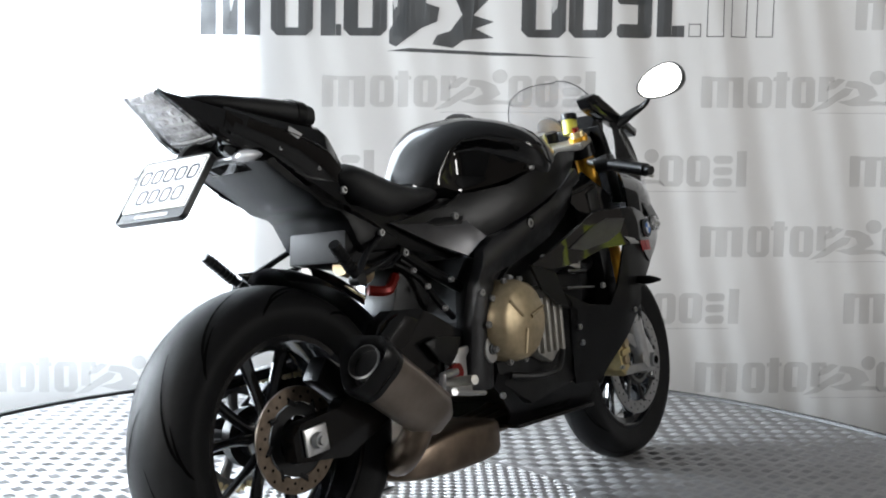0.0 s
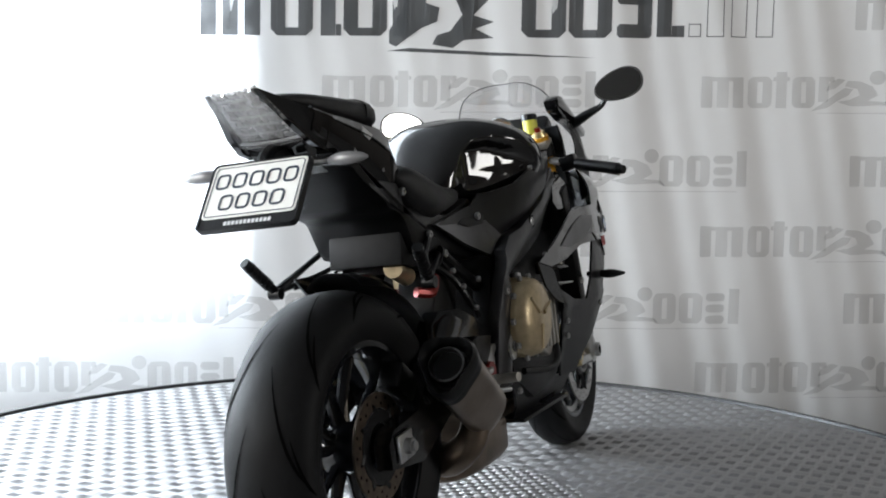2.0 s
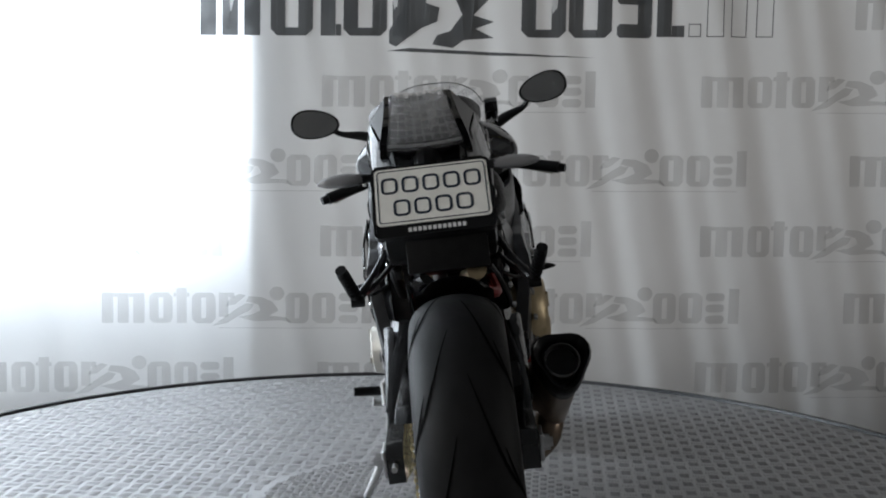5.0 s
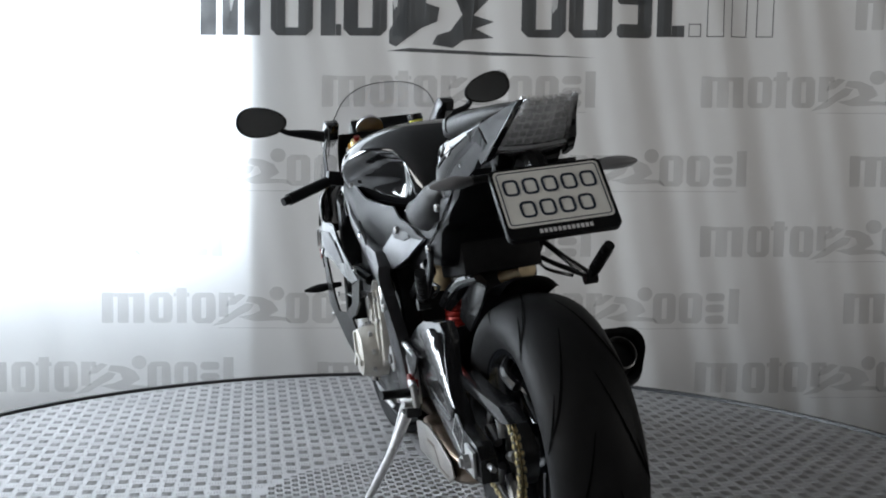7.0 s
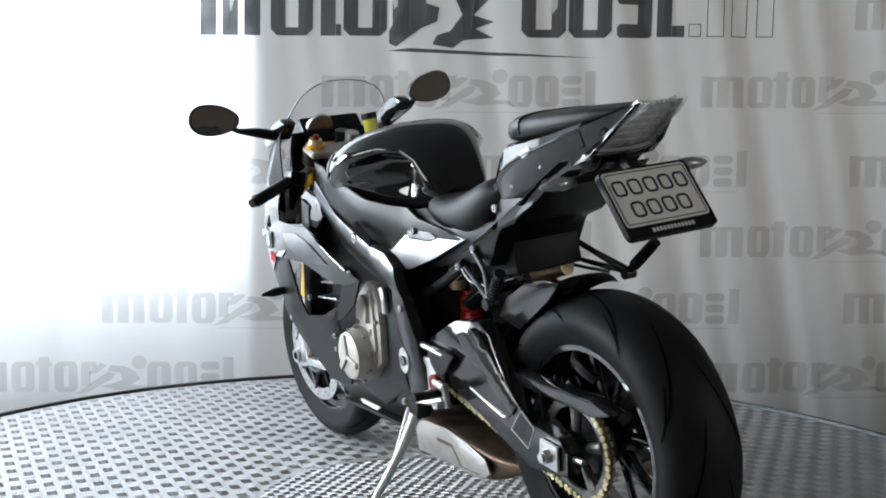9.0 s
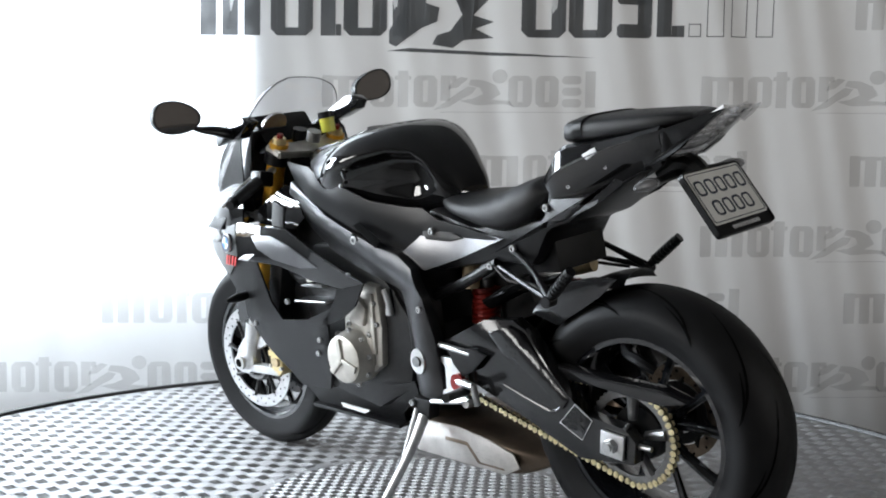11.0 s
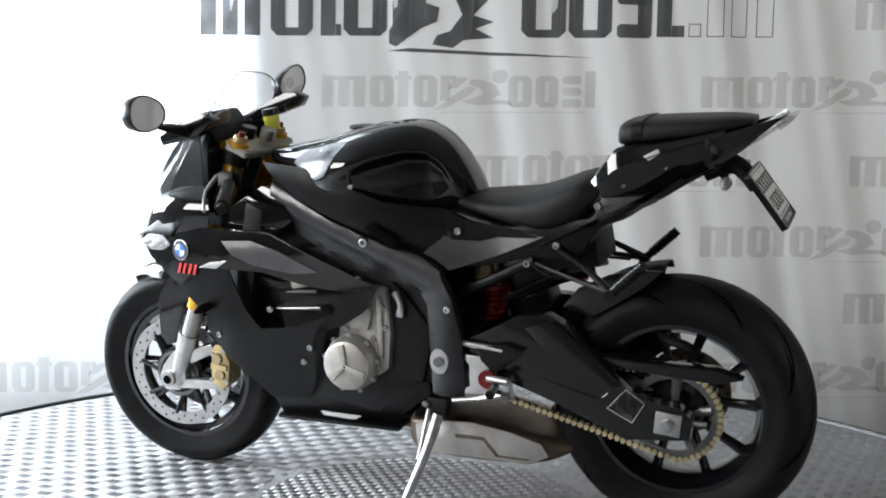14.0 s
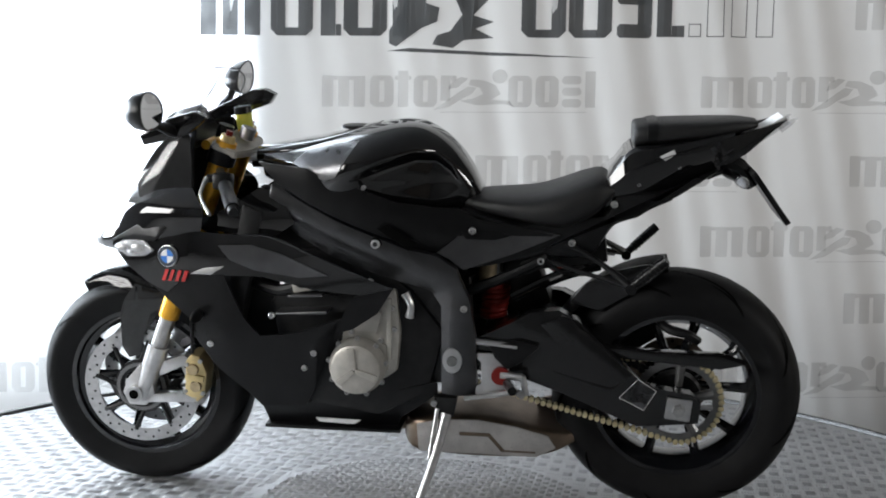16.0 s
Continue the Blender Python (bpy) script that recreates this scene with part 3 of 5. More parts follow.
def build_wheels(bike):
    ident = Matrix.Identity(4)
    rear = wheel("rear_wheel", REAR, 0.32, 0.095, bike, ident, 10)
    front = wheel("front_wheel", FRONT, 0.293, 0.061, bike, STEER, 10)
    for y in (0.072, -0.072):
        disc(front, FRONT, y, 0.16, 0.036, STEER, 22, STEEL, "drilled steel brake disc")
    disc(rear, REAR, -0.085, 0.11, 0.032, ident, 16, DISCBROWN, "browned steel rear brake disc")
    for side in (1, -1):
        loops = [[(FRONT[0] + r * math.cos(2 * math.pi * k / 96), y * side, FRONT[2] + r * math.sin(2 * math.pi * k / 96)) for k in range(96) for r in [r0 if k % 2 else r1]]
                 for y, r0, r1 in ((0.082, 0.066, 0.069), (0.085, 0.066, 0.069), (0.085, 0.058, 0.058), (0.082, 0.058, 0.058))]
        part("sensor_ring", moved(rings(loops + loops[:1], cap=False), STEER), GREYSTEEL, front, "toothed steel sensor ring", 30)
    # sprocket, with teeth and windows
    loops = []
    for y in (0.083, 0.09):
        loops.append([(r * math.cos(a), y, 0.32 + r * math.sin(a)) for i in range(90) for a, r in [(2 * math.pi * i / 90, 0.112 if i % 2 else 0.106)]])
    inner = [[(0.09 * math.cos(2 * math.pi * i / 90), y, 0.32 + 0.09 * math.sin(2 * math.pi * i / 90)) for i in range(90)] for y in (0.09, 0.083)]
    bm = rings([loops[0], loops[1], inner[0], inner[1], loops[0]], cap=False)
    for i in range(5):
        a = 2 * math.pi * i / 5 + 0.4
        rod((0.04 * math.cos(a), 0.086, 0.32 + 0.04 * math.sin(a)), (0.094 * math.cos(a), 0.086, 0.32 + 0.094 * math.sin(a)), 0.010, 0.014, 10, bm)
    part("sprocket", bm, GREYSTEEL, rear, "toothed steel rear sprocket")
    part("cush_hub", lathe([(0.05, 0.01), (0.05, 0.066), (0.08, 0.062), (0.08, 0.01)], REAR, 40), DARK, rear)
    return rear, front


def build_chain(bike):
    """Gold drive chain: plates link by link along its loop."""
    r1, r2, c2 = 0.112, 0.036, (0.52, 0.385)
    # from under the rear sprocket round its back to the top, forward to the small sprocket and back below
    loop = []
    for i in range(61):
        a = math.radians(-95 - 170 * i / 60)
        loop.append((r1 * math.cos(a), 0.32 + r1 * math.sin(a)))
    for i in range(13):
        a = math.radians(95 - 180 * i / 12)
        loop.append((c2[0] + r2 * math.cos(a), c2[1] + r2 * math.sin(a)))
    loop.append(loop[0])
    dist = [0.0]
    for a, b in zip(loop, loop[1:]):
        dist.append(dist[-1] + math.hypot(b[0] - a[0], b[1] - a[1]))
    n = round(dist[-1] / 0.0159)
    at = lambda d: (float(np.interp(d % dist[-1], dist, [p[0] for p in loop])), float(np.interp(d % dist[-1], dist, [p[1] for p in loop])))
    chain = part("drive_chain", tube([(p[0], 0.0865, p[1]) for p in loop], 0.0042, 6, 1), CHAINDARK, bike, "gold drive chain")
    bm = bmesh.new()
    for y in (-0.0075, 0.0065):
        out = [(0.0068 * math.cos(2 * math.pi * i / 10), 0.0078 * math.sin(2 * math.pi * i / 10)) for i in range(10)]
        slab(out, y, y + 0.0022, 0, bm)
    rod((0, -0.0095, 0), (0, 0.0105, 0), 0.003, None, 6, bm)
    me = finish(bm, "link", CHAIN, 30)
    for k in range(n):
        a, b = at(dist[-1] * k / n), at(dist[-1] * (k + 1) / n)
        ob = new("link", me)
        ob.parent = chain
        ob.matrix_basis = pose((a[0] + b[0]) / 2, 0.0865 + (0.0012 if k % 2 else -0.0008), (a[1] + b[1]) / 2, 0, -math.degrees(math.atan2(b[1] - a[1], b[0] - a[0])), 0)


def build_front(bike):
    """Fork, mudguard, calipers, bars: all that turns with the steering."""
    ax = Vector((1.405, 0, 0.30))
    d = Vector(RAKE)
    on = lambda s, y: ax + d * s + Vector((0, y, 0))
    for side in (1, -1):
        y = 0.108 * side
        leg = part("fork_leg", moved(rod(on(-0.025, y), on(0.13, y), 0.024, 0.029), STEER), ALU, bike, "silver fork leg")
        part("slider", moved(rod(on(0.10, y), on(0.22, y), 0.0215), STEER), STEEL, leg, "polished fork slider")
        part("outer_tube", moved(rod(on(0.215, y), on(0.715, y), 0.027), STEER), GOLD, leg, "gold anodised fork tube")
        part("fork_cap", moved(rod(on(0.715, y), on(0.73, y), 0.021, 0.018), STEER), PALEGOLD, leg, "pale gold fork cap")
        part("adjuster", moved(rod(on(0.73, y), on(0.742, y), 0.009), STEER), RED, leg, "red adjuster")
        bm = slab([(1.40, 0.255), (1.445, 0.257), (1.46, 0.293), (1.445, 0.33), (1.41, 0.37), (1.375, 0.37), (1.375, 0.28)], y - 0.017 * side, y + 0.017 * side, 0.005)
        part("axle_clamp", moved(bm, STEER), ALU, leg)
        # black disc on the axle end, for the dark inside the bore
        part("axle_bore", moved(rod((1.424, y + 0.0345 * side, 0.293), (1.424, y + 0.035 * side, 0.293), 0.013), STEER), GROOVE, leg)
        part("axle_end", moved(rod((1.424, y - 0.02 * side, 0.293), (1.424, y + 0.034 * side, 0.293), 0.022), STEER), STEEL, leg)
        # caliper behind the leg, on two stays
        bm = slab([(1.43, 0.263), (1.43, 0.288), (1.30, 0.293), (1.255, 0.285), (1.258, 0.268)], 0.095 * side, 0.125 * side, 0.005)
        slab([(1.36, 0.335), (1.375, 0.37), (1.29, 0.398), (1.27, 0.378)], 0.085 * side, 0.115 * side, 0.005, bm)
        part("caliper_stay", moved(bm, STEER), ALU, leg)
        cal = part("brake_caliper", moved(slab([(1.292, 0.29), (1.283, 0.385), (1.27, 0.402), (1.245, 0.398), (1.228, 0.35), (1.238, 0.285), (1.262, 0.265)], 0.05 * side, 0.125 * side, 0.007), STEER), PALEGOLD, bike, "pale gold brake caliper")
        bm = bmesh.new()
        for px, pz in ((1.264, 0.362), (1.259, 0.315)):
            rod((px, 0.12 * side, pz), (px, 0.134 * side, pz), 0.017, 0.014, 18, bm)
        for bx, bz in ((1.281, 0.375), (1.288, 0.30), (1.243, 0.385), (1.241, 0.295)):
            part("caliper_bolt", moved(rod((bx, 0.12 * side, bz), (bx, 0.13 * side, bz), 0.006, None, 8), STEER), STEEL, cal)
        part("caliper_bridge", moved(box((0.05, 0.012, 0.018), (1.26, 0.127 * side, 0.338), (0, -8, 0), 0.003), STEER), PALEGOLD, cal)
        part("piston_cap", moved(bm, STEER), BRONZE, cal)
        part("brake_hose", moved(tube([(1.268, 0.11 * side, 0.40), (1.27, 0.10 * side, 0.52), (1.30, 0.08 * side, 0.62), (1.2, 0.05 * side, 0.8)], 0.005, 8, 5), STEER), SATIN, cal, "black brake hose")
        # grip, lever, bar end
        a, b = Vector((1.165, 0.125 * side, 0.895)), Vector((1.075, 0.345 * side, 0.840))
        bar_ = part("handlebar", moved(rod(a, a.lerp(b, 0.45), 0.011), STEER), ALU, bike, "clip-on handlebar")
        part("grip", moved(rod(a.lerp(b, 0.42), b, 0.0165, 0.0175), STEER), SATIN, bar_, "black rubber grip")
        part("bar_end", moved(rod(b, b + (b - a) * 0.08, 0.014, 0.012), STEER), SATIN, bar_)
        part("switch_box", moved(box((0.045, 0.05, 0.042), a.lerp(b, 0.3), (14 * side, 0, 0), 0.008), STEER), SATIN, bar_)
        part("lever", moved(tube([a.lerp(b, 0.25) + Vector((0.04, 0, 0.004)), a.lerp(b, 0.55) + Vector((0.065, 0, -0.01)), a.lerp(b, 0.95) + Vector((0.055, 0, -0.018))], [0.006, 0.0042, 0.0045], 8, 4), STEER), CAST, bar_, "silver hand lever")
        part("lever_mount", moved(box((0.036, 0.024, 0.02), a.lerp(b, 0.22) + Vector((0.022, 0, 0.0)), (0, 0, 0), 0.005), STEER), SATIN, bar_)
        part("clamp", moved(rod(on(0.655, y), on(0.69, y), 0.036), STEER), SATIN, bar_)
    # triple clamp and its nut
    t0 = on(0.685, 0)
    bm = bmesh.new()
    out = [(-0.055, -0.145), (0.03, -0.145), (0.05, -0.11), (0.02, -0.04), (0.02, 0.04), (0.05, 0.11), (0.03, 0.145), (-0.055, 0.145), (-0.085, 0.05), (-0.085, -0.05)]
    fr = bm.faces.new([bm.verts.new((x, y, 0)) for x, y in out])
    ext = bmesh.ops.extrude_face_region(bm, geom=[fr])
    bmesh.ops.translate(bm, verts=[g for g in ext["geom"] if isinstance(g, bmesh.types.BMVert)], vec=(0, 0, 0.024))
    bmesh.ops.bevel(bm, geom=bm.edges[:], offset=0.005, segments=2, affect="EDGES")
    yoke = part("top_yoke", moved(bm, STEER @ Matrix.Translation(t0) @ Matrix.Rotation(radians(-21), 4, "Y") @ Matrix.Diagonal((0.72, 0.95, 0.8, 1))), CAST, bike, "silver top yoke")
    part("steering_nut", moved(rod(t0 + Vector((-0.03, 0, 0.02)), t0 + Vector((-0.042, 0, 0.048)), 0.02), STEER), STEEL, yoke)
    part("ignition_lock", moved(rod(t0 + Vector((0.03, 0, 0.02)), t0 + Vector((0.018, 0, 0.055)), 0.021), STEER), SATIN, yoke)
    part("steering_damper", moved(rod(t0 + Vector((0.06, -0.09, 0.01)), t0 + Vector((0.05, 0.09, 0.015)), 0.012), STEER), GOLD, yoke, "gold steering damper")
    lower = on(0.50, 0)
    part("bottom_yoke", moved(box((0.11, 0.28, 0.04), lower, (0, -23, 0), 0.01), STEER), SATIN, bike)
    # fluid cup on its stay
    cup = part("fluid_cup", moved(rod((1.15, -0.085, 0.975), (1.153, -0.083, 1.018), 0.021, 0.022), STEER), YELLOW, bike, "yellow brake fluid cup")
    part("cap", moved(rod((1.153, -0.083, 1.016), (1.155, -0.082, 1.034), 0.024, 0.023), STEER), SATIN, cup, "black cap")
    part("stay", moved(tube([(1.15, -0.085, 0.975), (1.16, -0.1, 0.945), (1.18, -0.12, 0.925)], 0.005, 8, 4), STEER), STEEL, cup)
    # front mudguard: a curved blade over the tyre with side ears
    loops = []
    for i in range(19):
        a = radians(58 + 96 * i / 18)
        w = 0.072 - 0.05 * max(0, (92 - math.degrees(a)) / 34) - 0.012 * max(0, (math.degrees(a) - 125) / 28)
        loops.append([(1.424 + (0.322 - 0.05 * abs(u) ** 3.0) * math.cos(a), u * w, 0.295 + (0.322 - 0.05 * abs(u) ** 3.0) * math.sin(a)) for u in np.linspace(-1, 1, 13)])
    bm = rings(loops, cap=False, closed=False)
    bmesh.ops.solidify(bm, geom=bm.faces[:], thickness=0.004)
    guard = part("front_mudguard", moved(bm, STEER), GLOSS, bike, "gloss black front mudguard")
    for side in (1, -1):
        bm = panel([(1.335, 0.56), (1.42, 0.585), (1.452, 0.54), (1.466, 0.50), (1.468, 0.41), (1.45, 0.378), (1.42, 0.385), (1.405, 0.44), (1.385, 0.50), (1.35, 0.52)], lambda x, z: 0.088, 0.005, 0.04)
        if side < 0:
            for v in bm.verts:
                v.co.y = -v.co.y
        part("guard_ear", moved(bm, STEER), GLOSS, guard)


TANK = [(1.06, 0.942, 0.86, 0.075), (0.98, 0.953, 0.835, 0.135), (0.91, 0.967, 0.815, 0.182), (0.85, 0.983, 0.803, 0.208), (0.80, 0.998, 0.797, 0.219), (0.75, 1.009, 0.793, 0.214), (0.70, 1.014, 0.79, 0.193),
        (0.655, 1.009, 0.787, 0.164), (0.61, 0.988, 0.785, 0.132), (0.565, 0.95, 0.785, 0.102), (0.525, 0.895, 0.79, 0.078), (0.503, 0.848, 0.80, 0.055)]


def tank_y(x, z):
    """Half width of the tank at a place on its flank, before the knee recess."""
    rows = sorted(TANK)
    xs = [r[0] for r in rows]
    top, low, w = (float(np.interp(x, xs, [r[i] for r in rows])) for i in (1, 2, 3))
    q = min(0.999, abs(z - (top + low) / 2) / ((top - low) / 2))
    return w * (1 - q ** 2.6) ** (1 / 2.6)


def knee(x, z):
    """Depth of the knee recess: a crisp upper edge that curls down behind, a soft floor."""
    edge = float(np.interp(x, [0.54, 0.575, 0.61, 0.66, 0.73, 0.79, 0.86], [0.87, 0.925, 0.951, 0.956, 0.938, 0.912, 0.88]))
    ease = lambda v: (lambda c: c * c * (3 - 2 * c))(min(1.0, max(0.0, v)))
    return 0.05 * ease((edge - z) / 0.034) * ease((z - 0.78) / 0.09) * ease((x - 0.53) / 0.10) * ease((0.88 - x) / 0.18)


def build_tank(bike):
    bm = hull([(*r, 2.6) for r in TANK], 120, 10)
    for v in bm.verts:
        d = knee(v.co.x, v.co.z)
        v.co.y -= math.copysign(min(abs(v.co.y) * 0.7, d), v.co.y)
    tank = part("fuel_tank", bm, GLOSS, bike, "gloss black fuel tank with deep knee recesses", 60)
    # black facet given grey metal, so its pale reflection is in the colour
    both("tank_sheen", panel([(0.965, 0.918), (0.93, 0.947), (0.85, 0.968), (0.79, 0.977), (0.825, 0.945), (0.842, 0.893), (0.872, 0.882)], lambda x, z: tank_y(x, z) + 0.004, 0.004, 0.02), GREYSIDE, tank, "tank facet, greyed for the reflection on its black paint", 50)
    part("tank_cover", hull([(1.085, 0.942, 0.90, 0.05, 3), (1.0, 0.956, 0.92, 0.09, 3), (0.90, 0.975, 0.94, 0.10, 3), (0.82, 0.997, 0.96, 0.09, 3), (0.77, 1.007, 0.985, 0.065, 3)], 28, 5), GLOSS, tank, "raised gloss black tank cover", 50)
    part("filler_cap", lathe([(-0.004, 0.001), (-0.004, 0.038), (0.003, 0.038), (0.005, 0.033), (0.005, 0.001)], (0, 0, 0), 32), SATIN, tank).matrix_basis = pose(0.83, 0, 0.995, 90, 0, 0)
    for side in (1, -1):
        bolt(tank, 0.775, tank_y(0.775, 0.872) * side - 0.012 * side, 0.868, 0.006)
    return tank


def build_seat(bike):
    seat = part("rider_seat", hull([(0.545, 0.835, 0.80, 0.075, 2.6), (0.47, 0.838, 0.785, 0.125, 2.8), (0.37, 0.845, 0.765, 0.15, 3), (0.30, 0.866, 0.755, 0.155, 3), (0.245, 0.886, 0.772, 0.15, 3), (0.205, 0.893, 0.80, 0.14, 3), (0.172, 0.878, 0.84, 0.12, 2.6)], 32, 6), LEATHER, bike, "black vinyl rider seat", 60)
    pil = part("pillion_seat", hull([(0.13, 1.01, 0.965, 0.10, 3.5), (0.118, 1.019, 0.963, 0.108, 3.5), (0.05, 1.026, 0.97, 0.112, 3.2), (-0.05, 1.030, 0.982, 0.103, 3), (-0.12, 1.031, 0.995, 0.085, 3), (-0.165, 1.027, 1.008, 0.06, 2.6)], 32, 5), LEATHER, bike, "black vinyl pillion seat", 60)
    part("strap", hull([(0.098, 1.025, 0.966, 0.1135, 3.4), (0.074, 1.028, 0.969, 0.1145, 3.4)], 32, 2), SATIN, pil, "black seat strap")
    # gloss tail unit: narrow deck, sharp shoulder, flanks that fall inwards
    rows = [(0.205, 0.868, 0.855, 0.112, 0.795, 0.10), (0.165, 0.925, 0.885, 0.122, 0.79, 0.104), (0.13, 0.962, 0.915, 0.126, 0.80, 0.102), (0.06, 0.972, 0.945, 0.122, 0.835, 0.088), (-0.02, 0.985, 0.968, 0.112, 0.875, 0.078), (-0.08, 0.998, 0.984, 0.103, 0.908, 0.074), (-0.108, 1.004, 0.992, 0.098, 0.935, 0.076)]
    loops = []
    for x, top, sh, w, low, wl in spline(rows, 4):
        wl *= 0.84
        half = [(0.0, top), (w * 0.84, top), (w * 0.93, top * 0.8 + sh * 0.2), (w, sh), (w * 0.985, sh - 0.01), (w * 0.72 + wl * 0.28, sh * 0.45 + low * 0.55), (wl, low), (0.0, low)]
        loops.append([(x, y, z) for y, z in half] + [(x, -y, z) for y, z in half[-2:0:-1]])
    tail = part("tail_cowl", rings(loops), GLOSS, bike, "gloss black tail cowl with sharp edges", 24)
    for side in (1, -1):
        # pointed wing beside the lamp
        bm = bmesh.new()
        out = [(-0.06, 0.109, 0.981), (-0.10, 0.1005, 0.991), (-0.17, 0.079, 1.012), (-0.236, 0.058, 1.032), (-0.19, 0.068, 0.995), (-0.145, 0.082, 0.955), (-0.105, 0.088, 0.928), (-0.065, 0.088, 0.918)]
        outer = [bm.verts.new((x, y * side, z)) for x, y, z in out]
        inner = [bm.verts.new((x, (y - 0.013) * side, z)) for x, y, z in out]
        n = len(out)
        for k in range(1, n - 2):
            for ring_ in (outer, inner):
                bm.faces.new((ring_[k], ring_[k + 1], ring_[n - 1]))
        for ring_ in (outer, inner):
            bm.faces.new((ring_[0], ring_[1], ring_[n - 1]))
        for k in range(n):
            m_ = (k + 1) % n
            bm.faces.new((outer[k], outer[m_], inner[m_], inner[k]))
        part("tail_wing", bm, GLOSS, tail, "pointed gloss black tail wing", 20)
        part("seam_line", tube([(0.13, 0.128 * side, 0.912), (0.05, 0.1235 * side, 0.944), (-0.05, 0.1085 * side, 0.974)], 0.0014, 6, 4), SATIN, tail)
        for x, y, z in ((0.115, 0.1125, 0.875), (0.02, 0.1035, 0.918), (-0.045, 0.0945, 0.945)):
            bolt(tail, x, y * side, z, 0.005)
        part("pale_sticker", panel([(0.068, 0.945), (0.035, 0.962), (0.03, 0.95), (0.055, 0.935)], lambda x, z: 0.1245 - 0.12 * max(0, 0.06 - x), 0.002, 0.03) if side > 0 else flipped(panel([(0.068, 0.945), (0.035, 0.962), (0.03, 0.95), (0.055, 0.935)], lambda x, z: 0.1245 - 0.12 * max(0, 0.06 - x), 0.002, 0.03)), PALE, tail, "small pale sticker")
    # clear tail lamp between the wings: lens, silvered bowl, cells, dividing bars
    low_, high_ = Vector((-0.112, 0, 0.944)), Vector((-0.240, 0, 1.028))
    up_ = (high_ - low_).normalized()
    out_ = Vector((up_.z, 0, -up_.x)) * -1
    tall = (high_ - low_).length

    def face(u, v, d):
        return low_ + up_ * (tall * v) + Vector((0, u * (0.073 - 0.025 * v), 0)) + out_ * d

    def sheet(d0, d1, u0=-1.0, u1=1.0, v0=0.0, v1=1.0, bow=0.006, n=8, bm=None):
        bm = bm or bmesh.new()
        grid = [[[bm.verts.new(face(u0 + (u1 - u0) * a / n, v0 + (v1 - v0) * b / n, d + bow * (1 - (2 * a / n - 1) ** 2))) for a in range(n + 1)] for b in range(n + 1)] for d in (d0, d1)]
        for b in range(n):
            for a in range(n):
                for g in grid:
                    bm.faces.new((g[b][a], g[b][a + 1], g[b + 1][a + 1], g[b + 1][a]))
        f, g = grid
        edge = [(0, a) for a in range(n)] + [(b, n) for b in range(n)] + [(n, a) for a in range(n, 0, -1)] + [(b, 0) for b in range(n, 0, -1)]
        for (b0, a0), (b1, a1) in zip(edge, edge[1:] + edge[:1]):
            bm.faces.new((f[b0][a0], f[b1][a1], g[b1][a1], g[b0][a0]))
        return bm
    lamp = part("tail_lamp", sheet(0.004, 0.007), LENS, bike, "clear tail lamp between two pointed wings", 40)
    part("lamp_bowl", sheet(-0.016, -0.010, -0.97, 0.97, 0.02, 0.97), WHITE, lamp, "silvered lamp bowl", 40)
    bm = bmesh.new()
    for a in range(8):
        for b in range(6):
            u, v = (a - 3.5) / 4, (b + 0.5) / 6
            c = face(u * 0.93, v, -0.006)
            tilt = 14 * ((a * 7 + b * 5) % 5 - 2)
            box((0.0065, 0.0125 - 0.0045 * v, 0.017), c, (tilt * 0.6, -57 + 0.5 * tilt, 0), 0, bm)
    part("reflector_grid", bm, REFLECTOR, lamp, "silver reflector cells", 0)
    for v in (0.03,):
        part("dividing_bar", sheet(-0.002, 0.0035, -0.98, 0.98, v, v + 0.025, n=4), FRAMEWHITE, lamp)
    part("lamp_shroud", sheet(-0.03, 0.003, -1.04, 1.04, -0.16, -0.01, n=4), SATIN, lamp, "black shroud under the lamp")
    for side in (1, -1):
        part("lens_tip", tube([face(0.8 * side, 0.8, 0.006), face(0.92 * side, 1.0, 0.006), face(1.0 * side, 1.13, 0.005)], [0.010, 0.007, 0.0012], 8, 4), LENS, lamp)
    # carrier, plate, indicators
    arm = part("plate_carrier", tube([(-0.05, 0, 0.90), (-0.10, 0, 0.915), (-0.135, 0, 0.905), (-0.17, 0, 0.86)], [0.03, 0.026, 0.022, 0.018], 10, 4), SATIN, bike, "black plate carrier")
    mp = pose(-0.2, -0.005, 0.8425) @ Matrix.Rotation(radians(35.8), 4, "Y")

    def card(w, h, r, x0, x1, at=(0.0, 0.0), hole=0.0, bm=None):
        """A plate across the machine with rounded corners; hole leaves a rim of that width."""
        bm = bm or bmesh.new()

        def outline(w_, h_, r_):
            pts = []
            for cy, cz, a0 in ((1, 1, 0), (-1, 1, 90), (-1, -1, 180), (1, -1, 270)):
                for k in range(5):
                    t = radians(a0 + 22.5 * k)
                    pts.append((at[0] + cy * (w_ / 2 - r_) + r_ * math.cos(t), at[1] + cz * (h_ / 2 - r_) + r_ * math.sin(t)))
            return pts
        big = outline(w, h, r)
        loops = [[(x, y, z) for y, z in big] for x in (x0, x1)]
        if hole:
            small_ = outline(w - 2 * hole, h - 2 * hole, max(0.0008, r - hole))
            loops += [[(x, y, z) for y, z in small_] for x in (x1, x0)]
            return rings(loops + loops[:1], bm, cap=False)
        return rings(loops, bm)
    base = part("number_plate", moved(card(0.219, 0.152, 0.012, 0.006, -0.005), mp), SATIN, bike, "white dealer plate in a black holder")
    part("plate_face", moved(card(0.207, 0.122, 0.009, -0.004, -0.0068, (0.0, 0.0105)), mp), PLATE, base, "white plate face")
